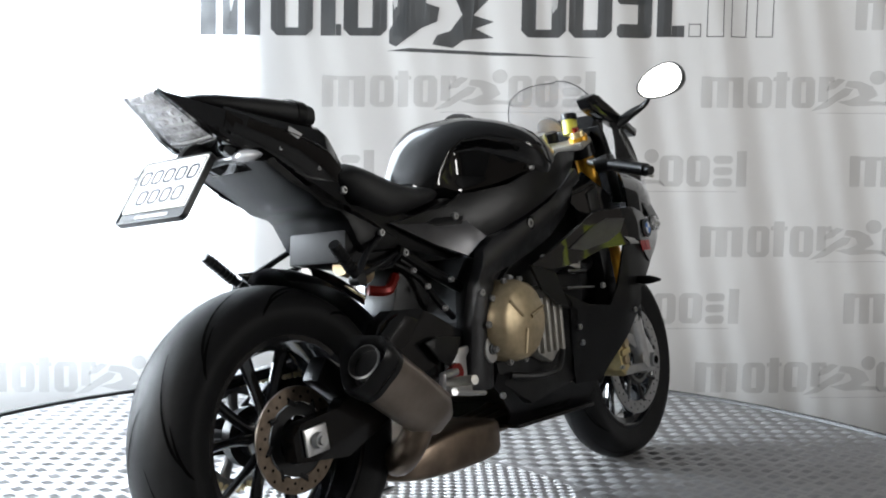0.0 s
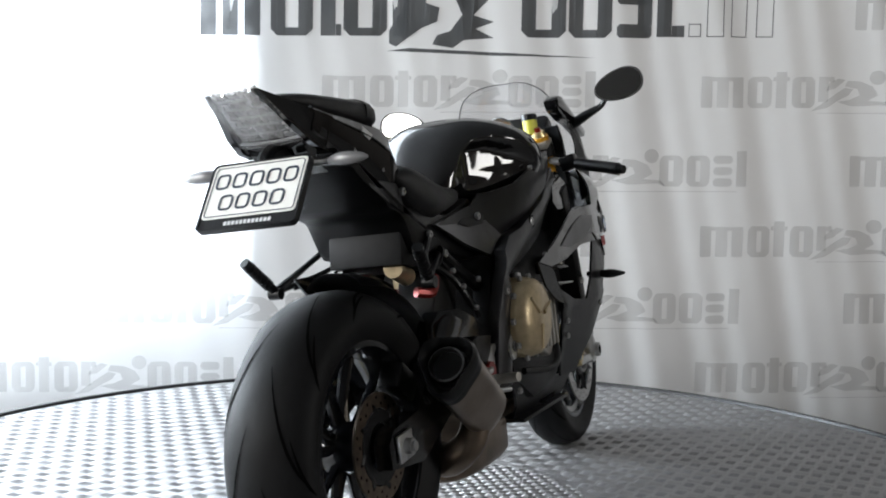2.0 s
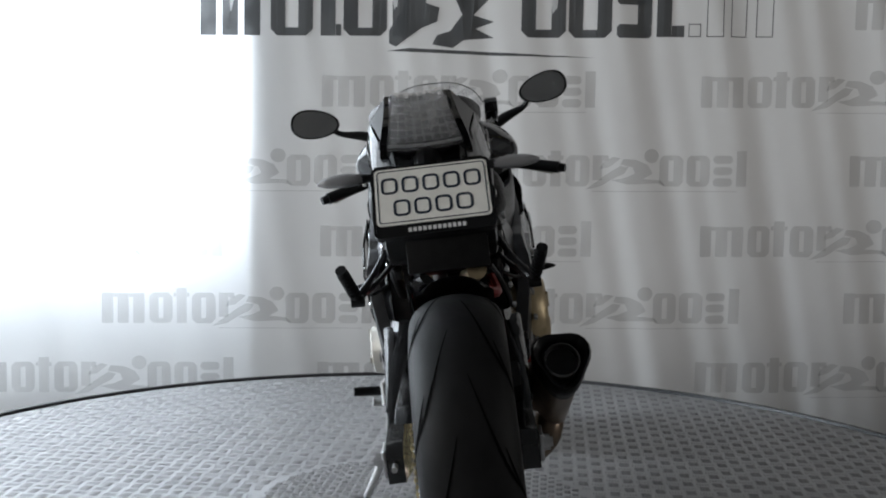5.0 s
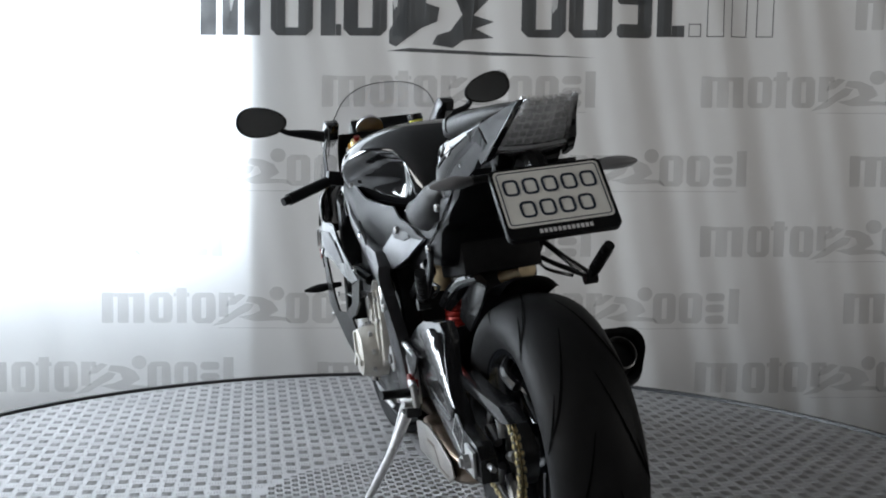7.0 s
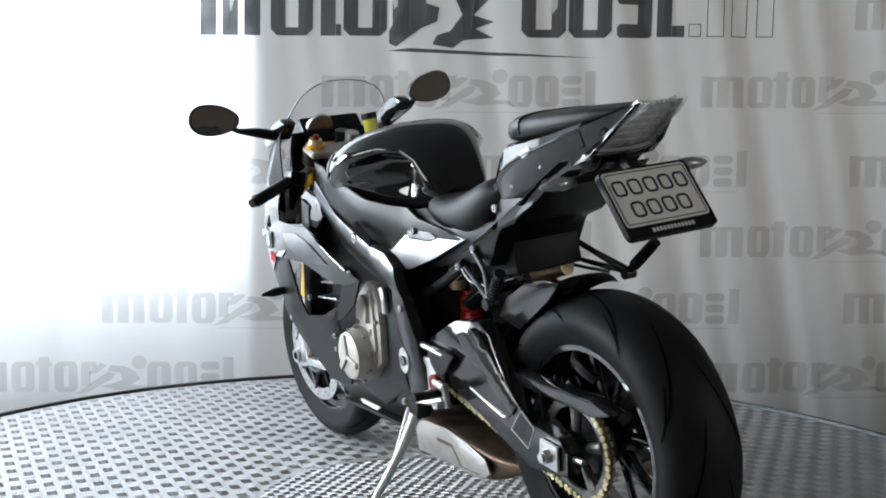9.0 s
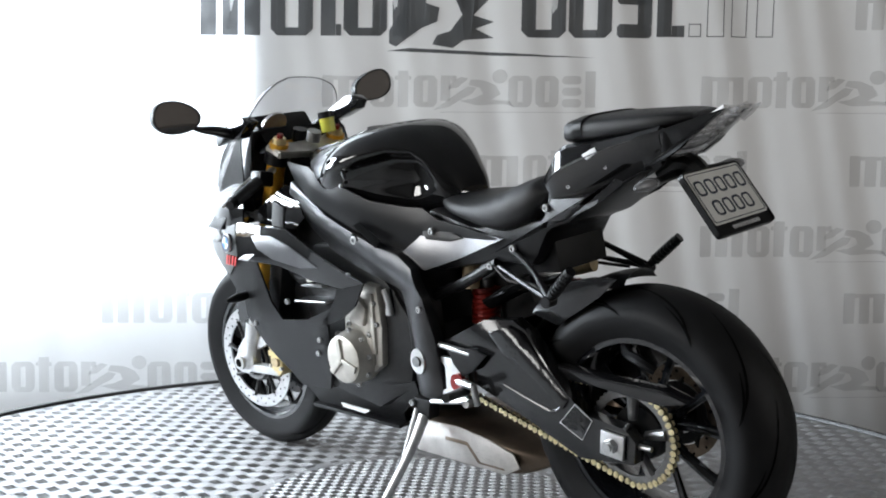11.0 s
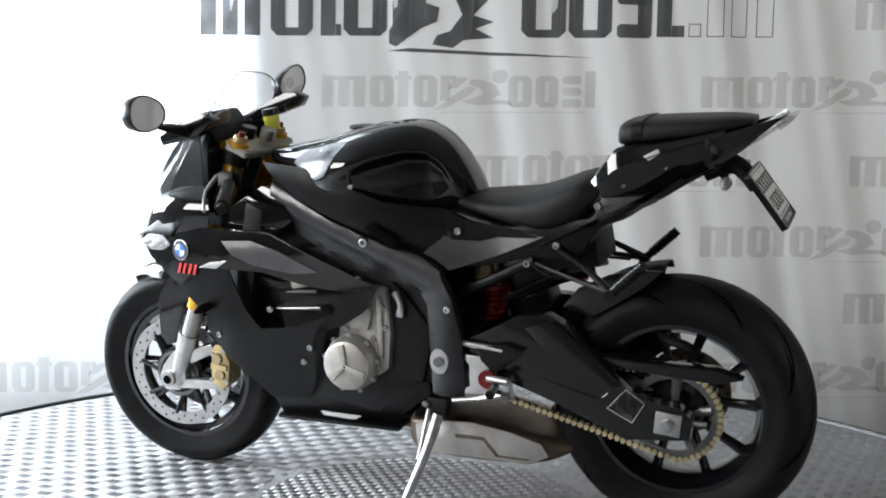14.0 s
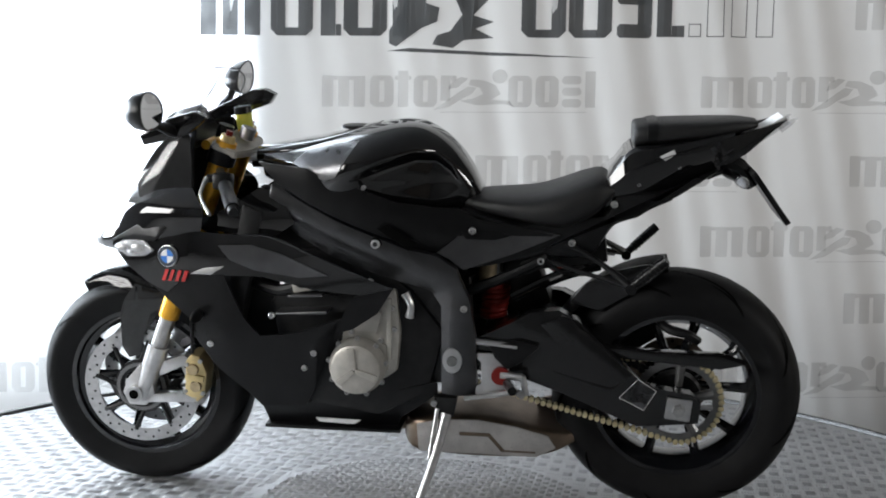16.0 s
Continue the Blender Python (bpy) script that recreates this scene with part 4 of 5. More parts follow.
    part("plate_border", moved(card(0.198, 0.113, 0.007, -0.0066, -0.0076, (0.0, 0.0105), 0.0017), mp), INK, base, "thin dark border", 0)
    part("holder_rim", moved(card(0.219, 0.152, 0.012, -0.004, -0.0075, (0.0, 0.0), 0.0045), mp), SATIN, base)
    for count, z, start in ((5, 0.0335, 0.0765), (4, -0.0155, 0.0565)):
        for k in range(count):
            part("plate_bar", moved(card(0.0305, 0.035, 0.010, -0.0066, -0.0078, (start - k * 0.0378, z), 0.0046), mp), INK, base, "dark plain shape in place of plate writing", 0)
    for k in range(12):
        part("holder_bar", moved(card(0.0062, 0.0085, 0.001, -0.0048, -0.0058, (0.045 - k * 0.0088, -0.0625)), mp), PALE, base, "small pale bar of holder writing", 0)
    for side in (1, -1):
        stem = part("rear_indicator", tube([(-0.10, 0.03 * side, 0.895), (-0.112, 0.10 * side, 0.893), (-0.118, 0.135 * side, 0.892)], [0.011, 0.008, 0.011], 10, 4), SATIN, bike, "slim rear indicator with a clear lens")
        part("lens", tube([(-0.117, 0.125 * side, 0.892), (-0.122, 0.155 * side, 0.893), (-0.124, 0.19 * side, 0.892), (-0.124, 0.209 * side, 0.891)], [0.009, 0.0135, 0.0105, 0.003], 12, 5), SMOKED, stem, "smoked clear lens")
        part("bulb", tube([(-0.119, 0.13 * side, 0.892), (-0.122, 0.16 * side, 0.893), (-0.124, 0.195 * side, 0.892)], [0.006, 0.010, 0.004], 10, 3), STEEL, stem)
        bolt(bike, 0.172, 0.126 * side, 0.827)
    # rails, brackets and hoses under the seat
    for side in (1, -1):
        rail = part("subframe_rail", tube([(0.56, 0.115 * side, 0.585), (0.45, 0.12 * side, 0.63), (0.33, 0.122 * side, 0.69)], [0.015, 0.014, 0.013], 10, 4), SATIN, bike, "black subframe rail")
        part("cable", tube([(0.34, 0.128 * side, 0.685), (0.29, 0.135 * side, 0.655), (0.22, 0.13 * side, 0.65), (0.16, 0.16 * side, 0.64)], 0.004, 6, 4), SATIN, rail, "thin black cable")
        part("bracket", box((0.05, 0.02, 0.035), (0.37, 0.112 * side, 0.668), (0, 28, 0), 0.005), DARK, rail)
    part("linkage_block", box((0.12, 0.10, 0.14), (0.40, -0.05, 0.585), (0, 20, 0), 0.012), DARK, bike, "dark suspension linkage")
    part("wiring", tube([(0.50, -0.13, 0.52), (0.44, -0.14, 0.56), (0.40, -0.12, 0.62), (0.34, -0.10, 0.66)], 0.008, 8, 4), SATIN, bike, "black wiring loom")
    for x, y, z in ((0.40, -0.145, 0.60), (0.45, -0.15, 0.545), (0.36, -0.14, 0.64), (0.48, -0.15, 0.61)):
        bolt(bike, x, y, z, 0.007)
    # under-seat body, tray and side covers
    core = part("subframe_body", slab([(0.55, 0.81), (0.40, 0.77), (0.19, 0.80), (0.17, 0.85), (0.04, 0.86), (-0.08, 0.915), (-0.03, 0.88), (0.05, 0.836), (0.114, 0.793), (0.172, 0.775), (0.206, 0.718), (0.226, 0.688), (0.343, 0.69), (0.51, 0.655), (0.60, 0.66)], -0.124, 0.124, 0.02), SATIN, bike, "black under-seat body")
    part("tray", box((0.21, 0.18, 0.09), (0.292, -0.012, 0.702), (0, 8, 0), 0.006), MATT, core, "black under-seat box")
    cover = [(1.045, 0.92), (0.92, 0.912), (0.865, 0.885), (0.80, 0.868), (0.70, 0.83), (0.60, 0.815), (0.55, 0.812), (0.50, 0.785), (0.40, 0.768), (0.315, 0.75), (0.35, 0.728), (0.50, 0.675), (0.60, 0.65), (0.625, 0.70), (0.67, 0.722), (0.754, 0.752), (0.84, 0.787), (0.92, 0.827), (1.0, 0.872)]

    def flank(x, z):
        s_ = min(1, max(0, (x - 0.4) / 0.42))
        mid = float(np.interp(x, [0.35, 0.55, 0.75, 1.0], [0.74, 0.74, 0.80, 0.895]))
        return 0.137 + 0.062 * s_ * s_ * (3 - 2 * s_) - 0.45 * max(0, x - 0.9) ** 1.3 - 2.2 * (z - mid) ** 2
    both("side_cover", panel(cover, flank, 0.006, 0.025), SATIN, core, "satin black side cover", 60)
    # bright sheen of the cover put in by greyer metal and an upward tilt
    both("cover_sheen", panel([(0.535, 0.662), (0.57, 0.69), (0.60, 0.705), (0.555, 0.74), (0.535, 0.768), (0.48, 0.772), (0.40, 0.765), (0.30, 0.75), (0.42, 0.70)], lambda x, z: flank(x, z) + 0.010 - 0.32 * (z - 0.715), 0.010, 0.025), GREYSIDE, core, "rear part of the side cover, greyer and tilted for its sheen", 60)
    both("cover_inset", panel([(0.555, 0.77), (0.52, 0.785), (0.42, 0.745), (0.46, 0.735), (0.53, 0.738)], lambda x, z: flank(x, z) + 0.0135 - 0.32 * (z - 0.715), 0.004, 0.03), SATIN, core)
    for side in (1, -1):
        for x, y, z in ((0.347, 0.131, 0.682), (0.272, 0.132, 0.73), (0.515, 0.15, 0.758), (0.53, 0.199, 0.572)):
            bolt(bike, x, y * side, z)


def build_frame(bike):
    spar = [(1.01, 0.87), (0.92, 0.822), (0.84, 0.782), (0.754, 0.748), (0.67, 0.717), (0.60, 0.702), (0.55, 0.67), (0.518, 0.597), (0.503, 0.497), (0.50, 0.34), (0.59, 0.34), (0.58, 0.494), (0.587, 0.575), (0.615, 0.612), (0.70, 0.634), (0.784, 0.66), (0.868, 0.693), (0.952, 0.741), (1.02, 0.80)]
    bm = panel(spar, lambda x, z: 0.204 - 0.10 * max(0, x - 0.85) - 0.10 * max(0, 0.6 - z) - 7 * (min(0.06, abs(z - 0.662 - 0.42 * (x - 0.6))) if z > 0.6 else min(0.06, abs(x - 0.545))) ** 2, 0.03, 0.022)
    l, r = both("frame_spar", bm, FRAME, bike, "satin black frame spar", 50)
    both("inner_frame", slab([(1.05, 0.86), (0.9, 0.80), (0.62, 0.69), (0.55, 0.60), (0.53, 0.36), (0.66, 0.36), (0.70, 0.60), (1.06, 0.70)], 0.10, 0.15, 0.01), DARK, bike)
    for side in (1, -1):
        # raised black disc that paints the shade round the bolt
        part("bolt_recess", lathe([(0.0, 0.0005), (0.0, 0.0175), (0.004, 0.0165), (0.0045, 0.0005)], (0.748, 0.1985 if side > 0 else -0.203, 0.729), 24), GROOVE, bike)
        bolt(bike, 0.748, 0.2 * side, 0.729, 0.012)
        bolt(bike, 0.758, 0.225 * side, 0.638, 0.010)
        bolt(bike, 0.608, 0.176 * side, 0.316, 0.008)
        # swingarm pivot with an oval washer
        bm = lathe([(0.0, 0.008), (0.0, 0.025), (0.005, 0.024), (0.006, 0.008)], (0, 0, 0), 28)
        for v in bm.verts:
            v.co.z *= 1.35
        bmesh.ops.translate(bm, verts=bm.verts[:], vec=(0.56, 0.186, 0.435))
        part("pivot_washer", bm if side > 0 else flipped(bm), ALU, bike, "silver oval pivot washer")
        part("pivot_bolt", rod((0.56, 0.15 * side, 0.435), (0.56, 0.197 * side, 0.435), 0.013), GREYSTEEL, bike)
    part("frame_grille", panel([(0.744, 0.768), (0.718, 0.778), (0.646, 0.735), (0.664, 0.715)], lambda x, z: 0.203, 0.002), GROOVE, bike, "black grille mesh")


def build_engine(bike):
    eng = part("engine", slab([(0.62, 0.34), (0.58, 0.50), (0.66, 0.60), (0.80, 0.72), (0.97, 0.70), (1.03, 0.56), (1.0, 0.40), (0.95, 0.30), (0.75, 0.27)], -0.165, 0.165, 0.02), DARK, bike, "dark engine block with cast covers")
    at = (0.798, 0.0, 0.415)
    cov = part("generator_cover", lathe([(0.15, 0.072), (0.205, 0.072), (0.215, 0.067), (0.232, 0.063), (0.236, 0.056), (0.236, 0.0005), (0.15, 0.0005)], at, 56, closed=True), CAST, eng, "cast silver generator cover")
    bm = bmesh.new()
    for k in range(3):
        a = radians(80 + 120 * k)
        p = lambda r, t: (at[0] + r * math.cos(t), at[2] + r * math.sin(t))
        slab([p(0.006, a - 1.2), p(0.058, a - 0.16), p(0.058, a + 0.16), p(0.006, a + 1.2)], 0.234, 0.242, 0.002, bm)
    part("cover_rib", bm, CAST, cov)
    for k in range(9):
        a = 2 * math.pi * k / 9 + 0.2
        bolt(cov, at[0] + 0.074 * math.cos(a), 0.205, at[2] + 0.074 * math.sin(a), 0.0065)
    bm = slab([(0.845, 0.45), (0.835, 0.515), (0.80, 0.575), (0.745, 0.615), (0.70, 0.61), (0.69, 0.50), (0.70, 0.40), (0.735, 0.375), (0.79, 0.40)], 0.12, 0.185, 0.01)
    slab([(0.80, 0.505), (0.80, 0.55), (0.765, 0.58), (0.735, 0.55), (0.75, 0.50)], 0.18, 0.197, 0.006, bm)
    slab([(0.725, 0.59), (0.71, 0.59), (0.712, 0.43), (0.724, 0.43)], 0.18, 0.193, 0.004, bm)
    slab([(0.745, 0.475), (0.725, 0.47), (0.722, 0.40), (0.74, 0.395)], 0.18, 0.192, 0.004, bm)
    case = part("crankcase", bm, CAST, eng, "cast silver crankcase")
    for x, z in ((0.815, 0.50), (0.79, 0.56), (0.71, 0.565), (0.705, 0.51), (0.74, 0.48)):
        bolt(case, x, 0.187, z, 0.007)
    # right side: round clutch cover and the smaller case in front of it
    c = (0.645, 0, 0.495)
    bm = lathe([(-0.15, 0.0005), (-0.15, 0.10), (-0.20, 0.10), (-0.225, 0.093), (-0.238, 0.078), (-0.240, 0.0005)], c, 64)
    clutch = part("clutch_cover", bm, BRONZE, eng, "bronze-tinted round clutch cover", 50)
    for k in range(10):
        a = 2 * math.pi * k / 10
        bolt(clutch, c[0] + 0.103 * math.cos(a), -0.203, c[2] + 0.103 * math.sin(a), 0.008)
    bm = bmesh.new()
    for k in range(3):
        a = radians(20 + 120 * k)
        rod((c[0] + 0.02 * math.cos(a), -0.241, c[2] + 0.02 * math.sin(a)), (c[0] + 0.08 * math.cos(a), -0.238, c[2] + 0.08 * math.sin(a)), 0.005, 0.004, 8, bm)
    part("cover_rib", bm, BRONZE, clutch)
    bm = slab([(0.74, 0.40), (0.72, 0.56), (0.80, 0.57), (0.86, 0.52), (0.86, 0.42), (0.80, 0.37)], -0.15, -0.20, 0.012)
    for k in range(4):
        slab([(0.75 + k * 0.028, 0.40), (0.762 + k * 0.028, 0.40), (0.762 + k * 0.028, 0.54), (0.75 + k * 0.028, 0.54)], -0.195, -0.21, 0.003, bm)
    part("ignition_case", bm, CAST, eng, "ribbed cast case")
    part("oil_pipe", tube([(0.86, -0.19, 0.42), (0.80, -0.215, 0.36), (0.72, -0.21, 0.35), (0.64, -0.18, 0.36)], 0.009, 10, 5), DARK, eng)
    part("radiator", slab([(1.16, 0.46), (1.11, 0.45), (1.03, 0.80), (1.08, 0.82)], -0.2, 0.2, 0.006), DARK, bike, "black radiator")
    # hoses and bits in the side opening
    for side in (1, -1):
        part("hose", tube([(1.09, 0.15 * side, 0.62), (1.0, 0.18 * side, 0.60), (0.92, 0.19 * side, 0.62), (0.84, 0.17 * side, 0.60)], 0.016, 10, 5), SATIN, eng)
        part("clip", rod((0.99, 0.165 * side, 0.615), (0.955, 0.18 * side, 0.605), 0.018), ALU, eng)
        part("coupling", tube([(0.68, 0.17 * side, 0.60), (0.665, 0.175 * side, 0.57), (0.67, 0.17 * side, 0.54)], [0.012, 0.009, 0.012], 10, 4), ALU, eng)


def build_exhaust(bike):
    box_ = part("exhaust_collector", hull([(0.70, 0.235, 0.175, 0.07, 4), (0.66, 0.25, 0.155, 0.11, 7), (0.50, 0.26, 0.15, 0.125, 7), (0.37, 0.24, 0.155, 0.12, 7), (0.30, 0.225, 0.165, 0.10, 6), (0.25, 0.215, 0.185, 0.07, 4)], 32, 4), TITAN, bike, "heat-tinted titanium exhaust collector", 50)
    moved_bm = slab([(0.55, 0.225), (0.47, 0.225), (0.43, 0.18), (0.35, 0.18), (0.35, 0.172), (0.44, 0.172), (0.475, 0.212), (0.55, 0.212)], 0.118, 0.128, 0.003)
    part("pressed_rib", moved_bm, TITAN, box_)
    part("link_pipe", tube([(0.33, -0.06, 0.22), (0.28, -0.12, 0.225), (0.26, -0.18, 0.265), (0.275, -0.198, 0.32), (0.255, -0.205, 0.357)], [0.04, 0.038, 0.034, 0.034, 0.036], 16, 5), TITAN, bike, "curved titanium link pipe")
    for k in range(4):
        y = -0.09 + 0.06 * k
        part("header_pipe", tube([(0.98, y, 0.50), (1.05, y, 0.44), (1.03, y * 0.9, 0.30), (0.85, y * 0.7, 0.235), (0.68, y * 0.6, 0.215)], 0.02, 12, 5), TITAN, bike, "titanium header pipe")
    part("heat_shield", slab([(0.655, 0.165), (0.66, 0.24), (0.60, 0.254), (0.50, 0.258), (0.40, 0.243), (0.32, 0.222), (0.30, 0.19), (0.35, 0.163)], 0.1225, 0.1275, 0.003), SHIELD, box_, "bare metal heat shield")
    # silencer, a rounded three-sided can
    a, b = Vector((0.295, -0.203, 0.336)), Vector((0.112, -0.222, 0.452))
    ax = (b - a).normalized()
    side = Vector((0, -1, 0))
    side = (side - ax * side.dot(ax)).normalized()
    up = ax.cross(side)
    if up.z < 0:
        up = -up

    def ring(c, s, n=30):
        out = []
        for i in range(n):
            t = 2 * math.pi * i / n
            r = s * (1 + 0.13 * math.cos(3 * (t - math.pi / 2) + math.pi))
            out.append(c + side * math.cos(t) * r * 0.95 + up * math.sin(t) * r * 1.05)
        return out
    can = part("silencer", rings([ring(a - ax * 0.05, 0.033), ring(a - ax * 0.015, 0.05), ring(a, 0.054), ring(a.lerp(b, 0.5), 0.056), ring(b, 0.057)]), SILENCER, bike, "brushed steel three-sided silencer", 40)
    part("end_cap", rings([ring(b - ax * 0.002, 0.061), ring(b + ax * 0.03, 0.064), ring(b + ax * 0.042, 0.059), ring(b + ax * 0.036, 0.052), ring(b + ax * 0.015, 0.04), ring(b + ax * 0.012, 0.002)]), SATIN, can, "black silencer end cap", 40)
    bm = bmesh.new()
    loops = []
    for s, d in ((0.036, 0.008), (0.039, 0.03), (0.035, 0.032), (0.032, 0.008)):
        loops.append([b + ax * d + side * math.cos(2 * math.pi * i / 28) * s + up * math.sin(2 * math.pi * i / 28) * s for i in range(28)])
    part("outlet", rings(loops, cap=False), GREYSTEEL, can, "round steel outlet")
    part("band", rings([ring(a.lerp(b, 0.9), 0.0585), ring(a.lerp(b, 0.97), 0.0585)]), SATIN, can)


def build_swingarm(bike):
    out = [(0.56, 0.46), (0.46, 0.505), (0.37, 0.552), (0.30, 0.555), (0.25, 0.53), (0.142, 0.432), (0.08, 0.375), (-0.03, 0.36), (-0.055, 0.335), (-0.05, 0.285), (0.10, 0.268), (0.28, 0.345), (0.42, 0.395), (0.56, 0.40)]
    bm = panel(out, lambda x, z: 0.152 - 0.12 * max(0, abs(z - 0.33 - 0.35 * max(0, x)) - 0.05) - 5.0 * max(0, z - 0.36 - 0.42 * max(0, x)) ** 2, 0.035, 0.022)
    l, r = both("swingarm", bm, SEMI, bike, "black cast swingarm beam", 45)
    # black sliver laid on for the shade in the pressed groove
    groove = slab([(0.36, 0.44), (0.36, 0.425), (0.16, 0.345), (0.14, 0.355)], 0.146, 0.151, 0.001)
    part("pressed_groove", groove, GROOVE, l)
    both("arm_rib", panel([(0.345, 0.528), (0.29, 0.548), (0.262, 0.535), (0.18, 0.462), (0.115, 0.405), (0.135, 0.378), (0.24, 0.455), (0.30, 0.48)], lambda x, z: 0.158 - 12 * min(0.06, max(0, z - 0.29 - 0.8 * x)) ** 2, 0.014, 0.014), SEMI, bike, "raised rib on the swingarm", 60)
    for k in range(6):
        bx, bz = 0.29 - 0.013 * (k // 2), 0.515 - 0.014 * (k // 2) - 0.012 * (k % 2)
        part("grip_stud", lathe([(0.0, 0.0005), (0.0, 0.005), (0.0025, 0.003), (0.003, 0.0005)], (bx, 0.156, bz), 10), SEMI, l)
    part("sticker_edge", tube([(0.145, 0.1548, 0.345), (0.10, 0.1548, 0.395), (0.055, 0.1548, 0.365), (0.085, 0.1548, 0.315), (0.145, 0.1548, 0.345)], 0.0009, 6, 1), PALE, l, "thin pale sticker edge")
    part("adjuster_bolt", rod((-0.05, 0.135, 0.322), (-0.085, 0.135, 0.322), 0.006), STEEL, l)
    # half-gloss tube added to draw the lit edge of the slot
    part("slot_glint", tube([(0.31, 0.151, 0.405), (0.21, 0.151, 0.375), (0.165, 0.151, 0.366), (0.14, 0.151, 0.385)], [0.002, 0.005, 0.005, 0.002], 8, 5), SEMI, l)
    part("guard_sticker", panel([(0.145, 0.345), (0.10, 0.395), (0.055, 0.365), (0.085, 0.315)], lambda x, z: 0.152, 0.002), GREYSIDE, l, "dark reflective guard sticker")
    part("cross_brace", box((0.10, 0.24, 0.12), (0.43, 0, 0.45), (0, 20, 0), 0.02), SATIN, bike)
    for side in (1, -1):
        plate = part("axle_plate", box((0.062, 0.008, 0.056), (0.0, 0.158 * side, 0.322), (0, -6, 0), 0.003), ALU, bike, "square silver axle plate")
        part("axle_nut", rod((0, 0.155 * side, 0.322), (0, 0.176 * side, 0.322), 0.017, 0.016, 6 if side > 0 else 20), STEEL, plate)
        part("axle", rod((0, 0.17 * side, 0.322), (0, 0.182 * side, 0.322), 0.010), STEEL, plate)
    # rear mudguard hugging the tyre
    loops = []
    for i in range(17):
        a = radians(95 + 75 * i / 16)
        w = 0.085 - 0.02 * max(0, (108 - math.degrees(a)) / 13)
        loops.append([(-0.355 * math.cos(a), REAR[1] + u * w, 0.32 + (0.355 - 0.03 * abs(u) ** 3) * math.sin(a)) for u in np.linspace(-1, 1, 11)])
    bm = rings(loops, cap=False, closed=False)
    bmesh.ops.solidify(bm, geom=bm.faces[:], thickness=0.004)
    hug = part("rear_mudguard", bm, SATIN, bike, "black rear mudguard")
    y0 = REAR[1] + 0.086
    part("flank", slab([(0.028, 0.668), (0.075, 0.625), (0.135, 0.585), (0.20, 0.545), (0.275, 0.565), (0.235, 0.615), (0.16, 0.652), (0.09, 0.668)], y0, y0 + 0.008, 0.002), SEMI, hug, "tapered mudguard flank")
    part("fin", tube([(0.20, 0.04, 0.655), (0.30, 0.06, 0.63), (0.42, 0.07, 0.57)], [0.02, 0.024, 0.02], 10, 4, flat=0.5), GLOSS, hug)
    part("chain_guard", slab([(0.30, 0.47), (0.05, 0.452), (-0.10, 0.45), (-0.165, 0.43), (-0.10, 0.415), (0.05, 0.428), (0.28, 0.44)], 0.075, 0.118, 0.004), SEMI, bike, "black chain guard")
    part("rear_caliper", box((0.10, 0.05, 0.06), (0.095, -0.11, 0.43), (0, 35, 0), 0.01), SATIN, bike, "black rear brake caliper")
    part("speed_sensor", tube([(0.06, 0.0, 0.53), (0.03, 0.05, 0.50), (-0.02, 0.07, 0.49), (-0.05, 0.06, 0.47)], 0.012, 8, 4), SATIN, bike)
    # shock absorber with a red spring
    shock = part("shock_absorber", rod((0.475, 0.02, 0.42), (0.465, 0.02, 0.69), 0.018), GREYSTEEL, bike, "rear shock with a red spring")
    coil = [(0.473 - 0.01 * i / 60 + 0.029 * math.cos(i * 0.6), 0.025 + 0.029 * math.sin(i * 0.6), 0.512 + 0.075 * i / 60) for i in range(61)]
    part("spring", tube(coil, 0.0085, 8, 2), RED, shock, "red coil spring")
    part("spring_collar", rod((0.47, 0.02, 0.583), (0.469, 0.02, 0.60), 0.038), RED, shock, "red spring collar")
    part("reservoir", rod((0.487, 0.055, 0.603), (0.482, 0.055, 0.668), 0.023), BRONZE, shock, "bronze shock reservoir")
    part("oil_pot", rod((0.20, -0.07, 0.665), (0.30, -0.05, 0.64), 0.022), BRONZE, shock, "bronze damper pot")
    part("red_hose", tube([(0.34, -0.10, 0.63), (0.30, -0.11, 0.60), (0.26, -0.09, 0.605)], 0.012, 8, 4), RED, shock)


